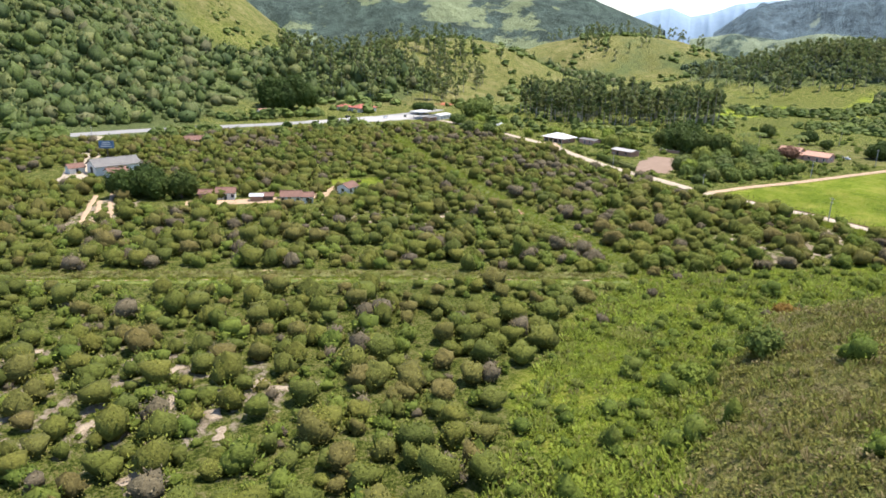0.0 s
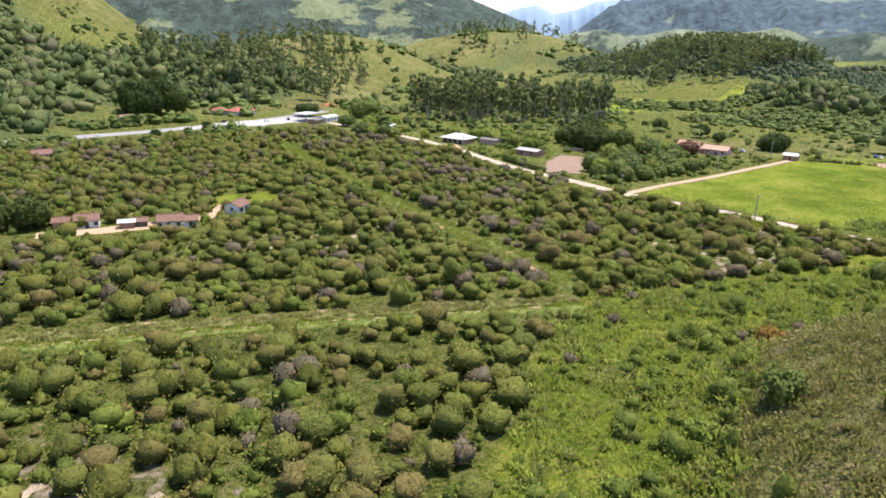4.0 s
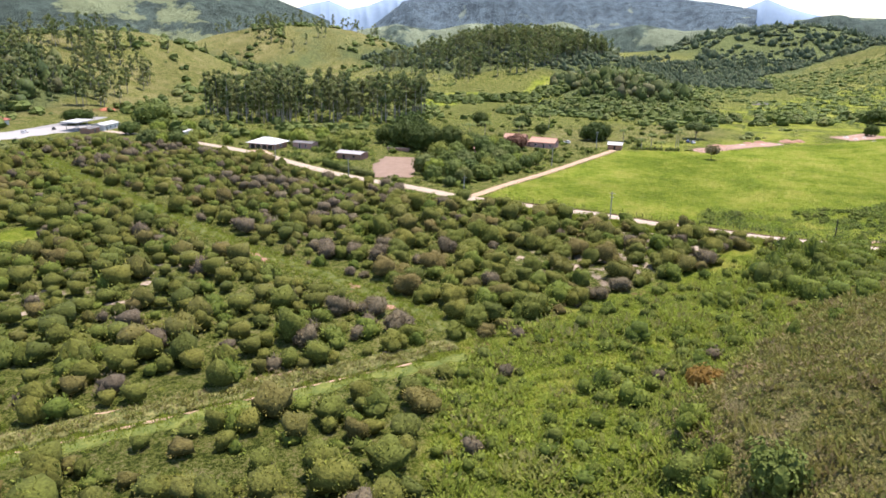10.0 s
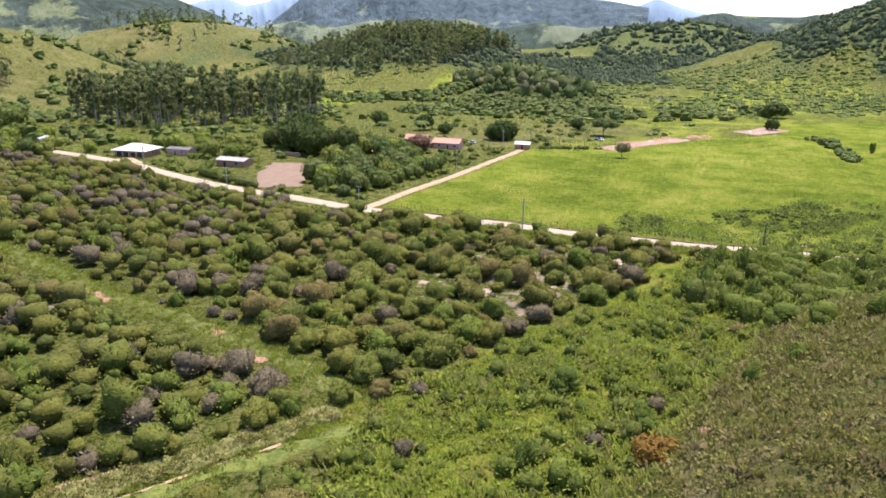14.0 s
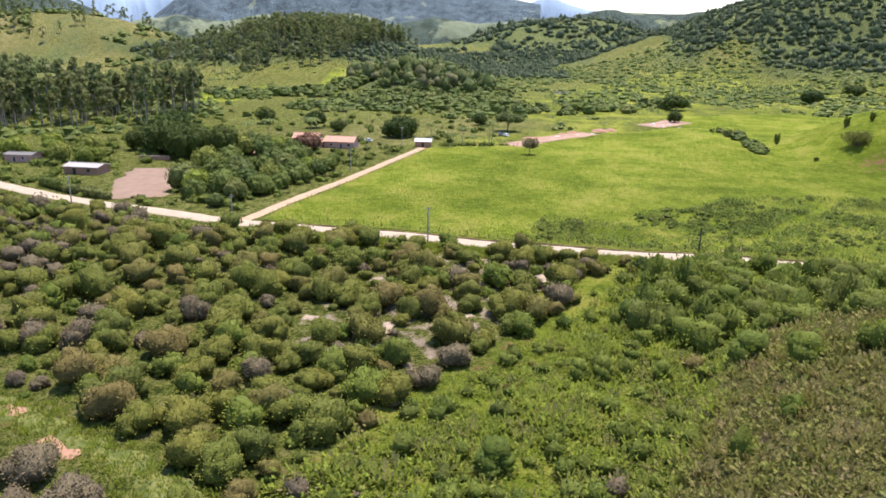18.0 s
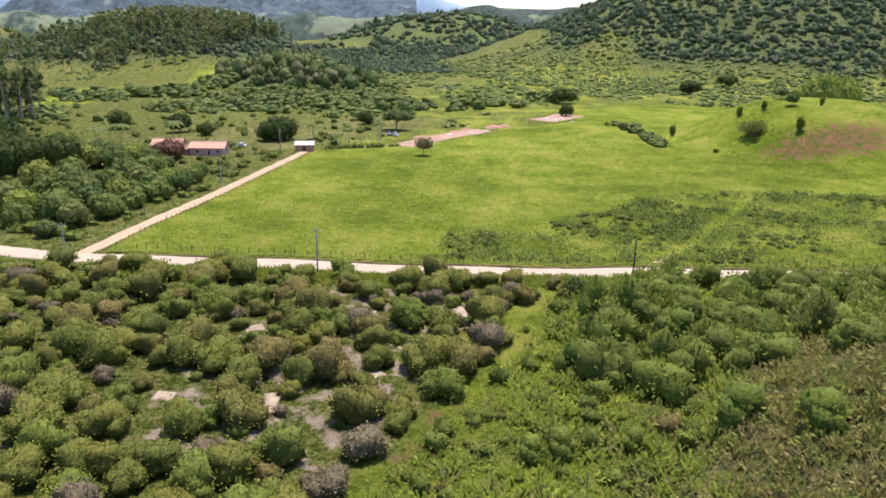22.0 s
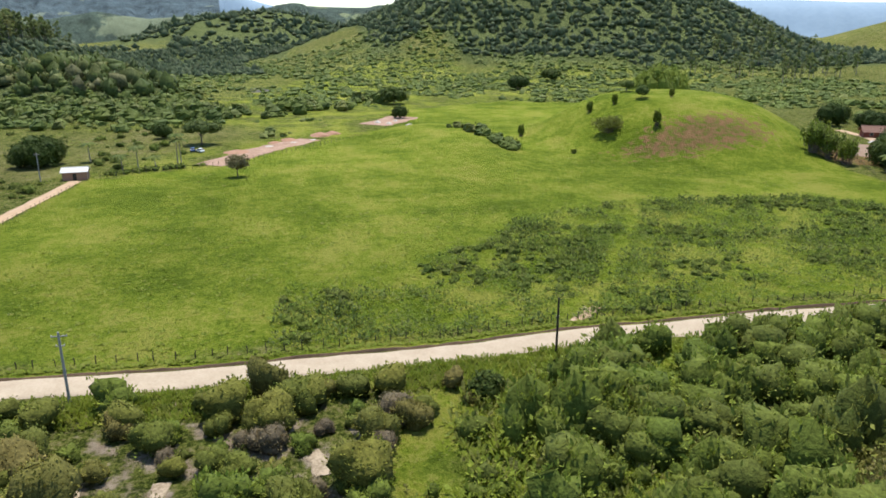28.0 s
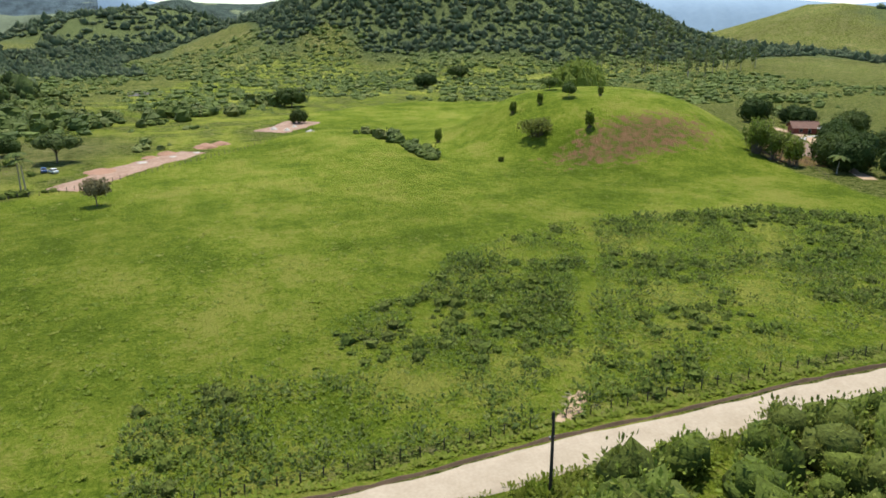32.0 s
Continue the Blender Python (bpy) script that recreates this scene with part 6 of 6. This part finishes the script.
house("pink_house", "long pink house with an orange tiled roof", 411.5, 183, 92, 13.5, 8.5, 3.0, 1.8, pink_wall, tile_orange, white_wall, [("window", ("y", 1), -4.5, 1.2, 1.0, 1.1), ("door", ("y", 1), -1, 0.9, 2.0, 0.1), ("window", ("y", 1), 3.5, 1.2, 1.0, 1.1), ("window", ("x", -1), 0, 1.2, 1.0, 1.1)])
house("pink_house_wing", "pink wing with an orange tiled roof", 417.5, 201.5, 96, 11.5, 8.5, 3.0, 1.8, pink_wall, tile_orange, white_wall, [("window", ("y", 1), -4, 1.2, 1.0, 1.1), ("window", ("y", 1), 4, 1.2, 1.0, 1.1)])
house("pink_porch", "low porch with an orange tiled roof between the pink wings", 410, 192.8, 92, 4.5, 4.5, 2.4, 0.9, pink_wall, tile_orange)
house("red_roofed_hut", "small hut with an orange tiled roof among the trees", 376, 205, 95, 5, 4, 2.4, 1.0, pink_wall, tile_orange, white_wall)
house("lane_hut", "small brick hut with a pale sheet roof at the lane end", 424, 147.5, 95, 7, 5.5, 2.7, 0.9, brick_wall, sheet_white, wood_dark, [("door", ("y", 1), 0, 0.9, 2.0, 0.1)])
house("roadside_restaurant", "low building with a bright red hipped roof by the highway", 309, 497, 10, 17, 11, 3.2, 2.6, white_wall, tile_red, white_wall, front(("d", -5), ("d", -1), ("w", 4)), 4.5, 1.2)
house("restaurant_wing", "smaller wing with a red tiled roof", 297, 507, 10, 9, 8, 3.0, 2.0, white_wall, tile_red, white_wall, (), 3.0, 0.8)
house("roadside_house", "small house with an orange tiled roof among dark trees", 222, 494, 10, 8, 6, 2.8, 1.5, white_wall, tile_orange, white_wall, front(("w", -2), ("d", 1)))
house("station_shop", "low white shop with a pale sheet roof", 338, 433, 20, 16, 8, 3.2, 0.8, white_wall, sheet_white, metal_grey, front(("d", -5), ("w", -1), ("w", 4)))
house("station_store", "low dark-fronted store with a grey sheet roof", 322, 426, 20, 10, 6, 2.8, 0.6, brick_wall, sheet_grey, metal_grey, front(("d", 0)))
house("garden_house", "pale low roof among the trees at the road bend", 344, 372, 60, 8, 6, 2.6, 0.8, white_wall, sheet_white)
house("red_house", "red-walled house with a dark tiled roof", 447, -174, 62, 10, 7, 2.9, 2.0, surface("dark_red_wall", (0.22, 0.06, 0.04), (0.32, 0.10, 0.07), 0.8), tile_brown, white_wall, [("door", ("y", 1), -1.5, 1.0, 2.0, 0.1), ("window", ("y", 1), 2, 1.2, 1.0, 1.1)], 0, 0.9)
house("red_house_annex", "lean-to with a pale sheet roof beside the red house", 442, -180, 62, 6, 6, 2.6, 0.5, brick_wall, sheet_white)
house("hillside_house", "brown-roofed farmhouse on the far hillside", 671, 564, 40, 22, 10, 3.2, 2.2, white_wall, tile_brown, wood_dark, front(("w", -6), ("d", 0), ("w", 6)))


def canopy(x, y, turn):
    ob = thing("station_canopy", pose(x, y, alt(x, y) + 0.3, 0, 0, turn), "pale flat canopy on posts over the station forecourt", "canopy")
    part("roof", box(16, 10, 0.8, 0, 0, 4.6, 0.08), sheet_white, ob)
    part("fascia", box(16.2, 10.2, 0.35, 0, 0, 4.75, 0.02), metal_grey, ob)
    for a in (-5.5, 5.5):
        for b in (-3, 3):
            part("post", tube([(a, b, -0.3), (a, b, 2), (a, b, 4.65)], [0.2, 0.2, 0.2], 8), metal_grey, ob)


canopy(326, 442, 20)


def billboard(x, y):
    ob = thing("billboard", pose(x, y, alt(x, y), 0, 0, -35), "blue roadside billboard on a dark post", "billboard")
    part("post", tube([(0, 0, -0.5), (0, 0, 4), (0, 0, 8.4)], [0.32, 0.3, 0.28], 8), wood_dark, ob)
    panel = part("panel", box(7.2, 0.25, 3.6, 0, -0.4, 5.2, 0.03), blue_paint, ob)
    for z in (6.0, 7.0, 7.9):
        part("text_bar", box(5.4 - (z - 6), 0.03, 0.35, 0, -0.54, z), white_wall, panel)
    for z in (5.6, 8.2):
        part("rail", box(7.0, 0.12, 0.12, 0, -0.22, z), metal_grey, ob)


billboard(86, 372)


# ---- cars ----
def car(x, y, turn, paint, label, z=0.12):
    ob = thing("car", pose(x, y, alt(x, y) + z, 0, 0, turn), label, "car", "parked cars")
    body = prism([(-2.1, 0.3), (2.1, 0.3), (2.15, 0.75), (1.2, 0.95), (-2.0, 0.98), (-2.15, 0.7)], -0.85, 0.85)
    bmesh.ops.bevel(body, geom=list(body.edges), offset=0.05, segments=1, affect="EDGES")
    b = part("body", body, paint, ob)
    part("cabin", prism([(-1.7, 0.95), (0.95, 0.95), (0.35, 1.45), (-1.35, 1.47)], -0.74, 0.74), dark_inside, b)
    part("roof", box(1.7, 1.4, 0.05, -0.5, 0, 1.45, 0.02), paint, b)
    for wx in (-1.35, 1.35):
        for wy in (-0.8, 0.8):
            w = part("wheel", tube([(wx, wy - 0.1, 0.32), (wx, wy, 0.32), (wx, wy + 0.1, 0.32)], [0.32, 0.33, 0.32], 12), rubber, ob)
            part("rim", tube([(wx, wy + (0.105 if wy > 0 else -0.105) - 0.01, 0.32), (wx, wy + (0.105 if wy > 0 else -0.105) + 0.01, 0.32)], [0.19, 0.19], 10), metal_grey, w)


car(469, 114, 30, car_white, "white car parked on the earth plot", 0.16)
car(472, 117, 10, car_blue, "blue car parked under the spreading tree")
car(430, 176, 80, car_white, "white car parked beside the pink house")
car(433, 181, 70, car_dark, "dark car parked beside the pink house")
car(262, 440, 5, car_dark, "dark car on the highway forecourt", 0.4)
car(300, 452, 20, car_white, "white car on the station forecourt", 0.4)
car(318, 452, 60, car_dark, "dark car beside the station canopy", 0.4)
car(276, 466, 15, car_dark, "dark car before the restaurant", 0.3)


# ---- heaps of earth and sand ----
def heap(name, x, y, r, h, material, label, seed):
    q = np.random.default_rng(seed)
    v, f, n, k = [], [], 14, 6
    for i in range(k + 1):
        s = i / k
        for j in range(n):
            a = 6.2832 * j / n
            rr = r * (1 - s) ** 0.9 * (0.85 + 0.3 * q.random())
            v.append((rr * math.cos(a), rr * math.sin(a) * 0.8, -0.2 + (h + 0.2) * (s ** 0.8) * (0.92 + 0.16 * q.random())))
    f = [(i * n + j, i * n + (j + 1) % n, (i + 1) * n + (j + 1) % n, (i + 1) * n + j) for i in range(k) for j in range(n)]
    ob = tagged(new(name, mesh_from(name, v, f, [material], True)), label, "heap", "heaps of earth")
    ob.location = (x, y, alt(x, y))


for i, (x, y, r, h) in enumerate(((546, 34, 2.6, 1.3), (541, 29, 2.2, 1.2), (533, 20, 3.0, 1.0), (551, 24, 2.0, 1.0))):
    heap("sand_heap", x, y, r, h, white_sand, "heap of white sand on the bare plot", 140 + i)
for i, (x, y, r, h) in enumerate(((466, 100, 7, 0.8), (494, 80, 5, 1.1), (505, 66, 6, 1.6), (511, 60, 5, 1.3), (488, 86, 4, 0.7))):
    heap("earth_heap", x, y, r, h, red_soil, "heap of red earth on the levelled plot", 150 + i)
for i, (x, y, r) in enumerate(((478, 88, 4.0), (486, 78, 3.5), (492, 70, 3.0))):
    heap("gravel_spread", x, y, r, 0.35, white_sand, "low spread of pale gravel on the levelled plot", 160 + i)
heap("red_earth_cut", 160, 63.5, 1.6, 0.35, red_soil, "small bare red earth cut on the scrub slope", 171)
heap("red_earth_bank", 404, 512, 6.5, 1.6, surface("fresh_red_soil", (0.30, 0.085, 0.045), (0.42, 0.15, 0.085), 0.3, 0.95), "bright red cut earth on the hillside", 170)

# ---- pond and small yards ----
n = 40
v = [(770, 95, alt(770, 95) + 0.25)] + [(770 + 24 * math.cos(a) * (0.85 + 0.15 * math.sin(3 * a)), 95 + 10 * math.sin(a) * (0.9 + 0.2 * math.cos(2 * a)), alt(770, 95) + 0.25) for a in [2 * math.pi * k / n for k in range(n)]]
pond = new("pond", mesh_from("pond", v, [(0, 1 + k, 1 + (k + 1) % n) for k in range(n)], [water_mat]))
tagged(pond, "shallow dark pond in the valley meadow", "pond", "", "water")
pad("house_yard", [(312, 292), (320, 298), (322, 306)], 5, path_soil, "bare pale yard before the white-roofed house", 0.09)
pad("red_house_yard", [(402, -128), (414, -138), (430, -152)], 4.5, yard_soil, "bare ochre yard below the red house", 0.06)
pad("red_house_terrace", [(432, -158), (440, -168), (438, -176)], 1.2, concrete_mat, "pale paved terrace before the red house", 0.15)
wall = thing("garden_wall", pose(358, 243, alt(358, 243), 0, 0, 100), "low bare brick garden wall beside the yard", "wall")
part("wall", box(12, 0.25, 1.8, 0, 0, -0.2, 0.02), brick_wall, wall)
part("coping", box(12.2, 0.35, 0.08, 0, 0, 1.6), concrete_mat, wall)

# ---- rough growth round the hamlet and over the meadows ----
rough, tangle = Growth(), Growth()
ROUGH = [(283, 172), (420, 151), (432, 112), (470, 112), (560, 120), (590, 260), (540, 300), (450, 470), (350, 430), (334, 372), (316, 292), (294, 235)]
YARDS = [((318, 224), 17), ((333, 306), 12), ((342, 289), 8), ((328, 251), 9), ((411, 185), 12), ((418, 203), 11), ((424, 148), 6), ((318, 298), 8), ((338, 433), 12), ((344, 372), 6), ((460, 100), 14), ((440, 112), 8), ((342, 231), 14)]


def free(p):
    keep = (to_line(p[:, 0], p[:, 1], MAIN_ROAD) > 4.5) & (to_line(p[:, 0], p[:, 1], SIDE_ROAD) > 3.5) & (to_line(p[:, 0], p[:, 1], HIGHWAY) > 9)
    for (cx, cy), r in YARDS:
        keep &= np.hypot(p[:, 0] - cx, p[:, 1] - cy) > r
    return p[keep]


for p in free(scatter(ROUGH, 7000, 181)):
    d = lattice(p[0], p[1], 18, 182)
    if rng.random() < d * 1.3:
        rough.add(low_shapes[int(rng.integers(6))], p[0], p[1], alt(*p) - 0.1, 0.6 + 1.3 * d * rng.random(), rng.random() * 6.3, rng.random(), 0.8)
for p in free(np.concatenate([scatter(ROUGH, 420, 183), scatter(HAMLET, 620, 184)])):
    tangle.add(small_shapes[int(rng.integers(6))], p[0], p[1], alt(*p) - 0.2, 0.5 + 0.9 * rng.random(), rng.random() * 6.3, rng.random(), 0.9)
for k in range(26):
    s = rng.random()
    x, y = 424 + 12 * s + rng.normal() * 0.8 + 3, 141 - 30 * s + rng.normal()
    tangle.add(small_shapes[int(rng.integers(6))], x, y, alt(x, y) - 0.2, 0.5 + 0.5 * rng.random(), rng.random() * 6.3, rng.random(), 0.9)
rough.make("rough_grass", [leaf_weed], "tall rough grass and herbs round the hamlet", "grass")
tangle.make("hamlet_bushes", [leaf_wood, inner_green], "garden bushes and overgrown shrubs in the hamlet", "bushes")
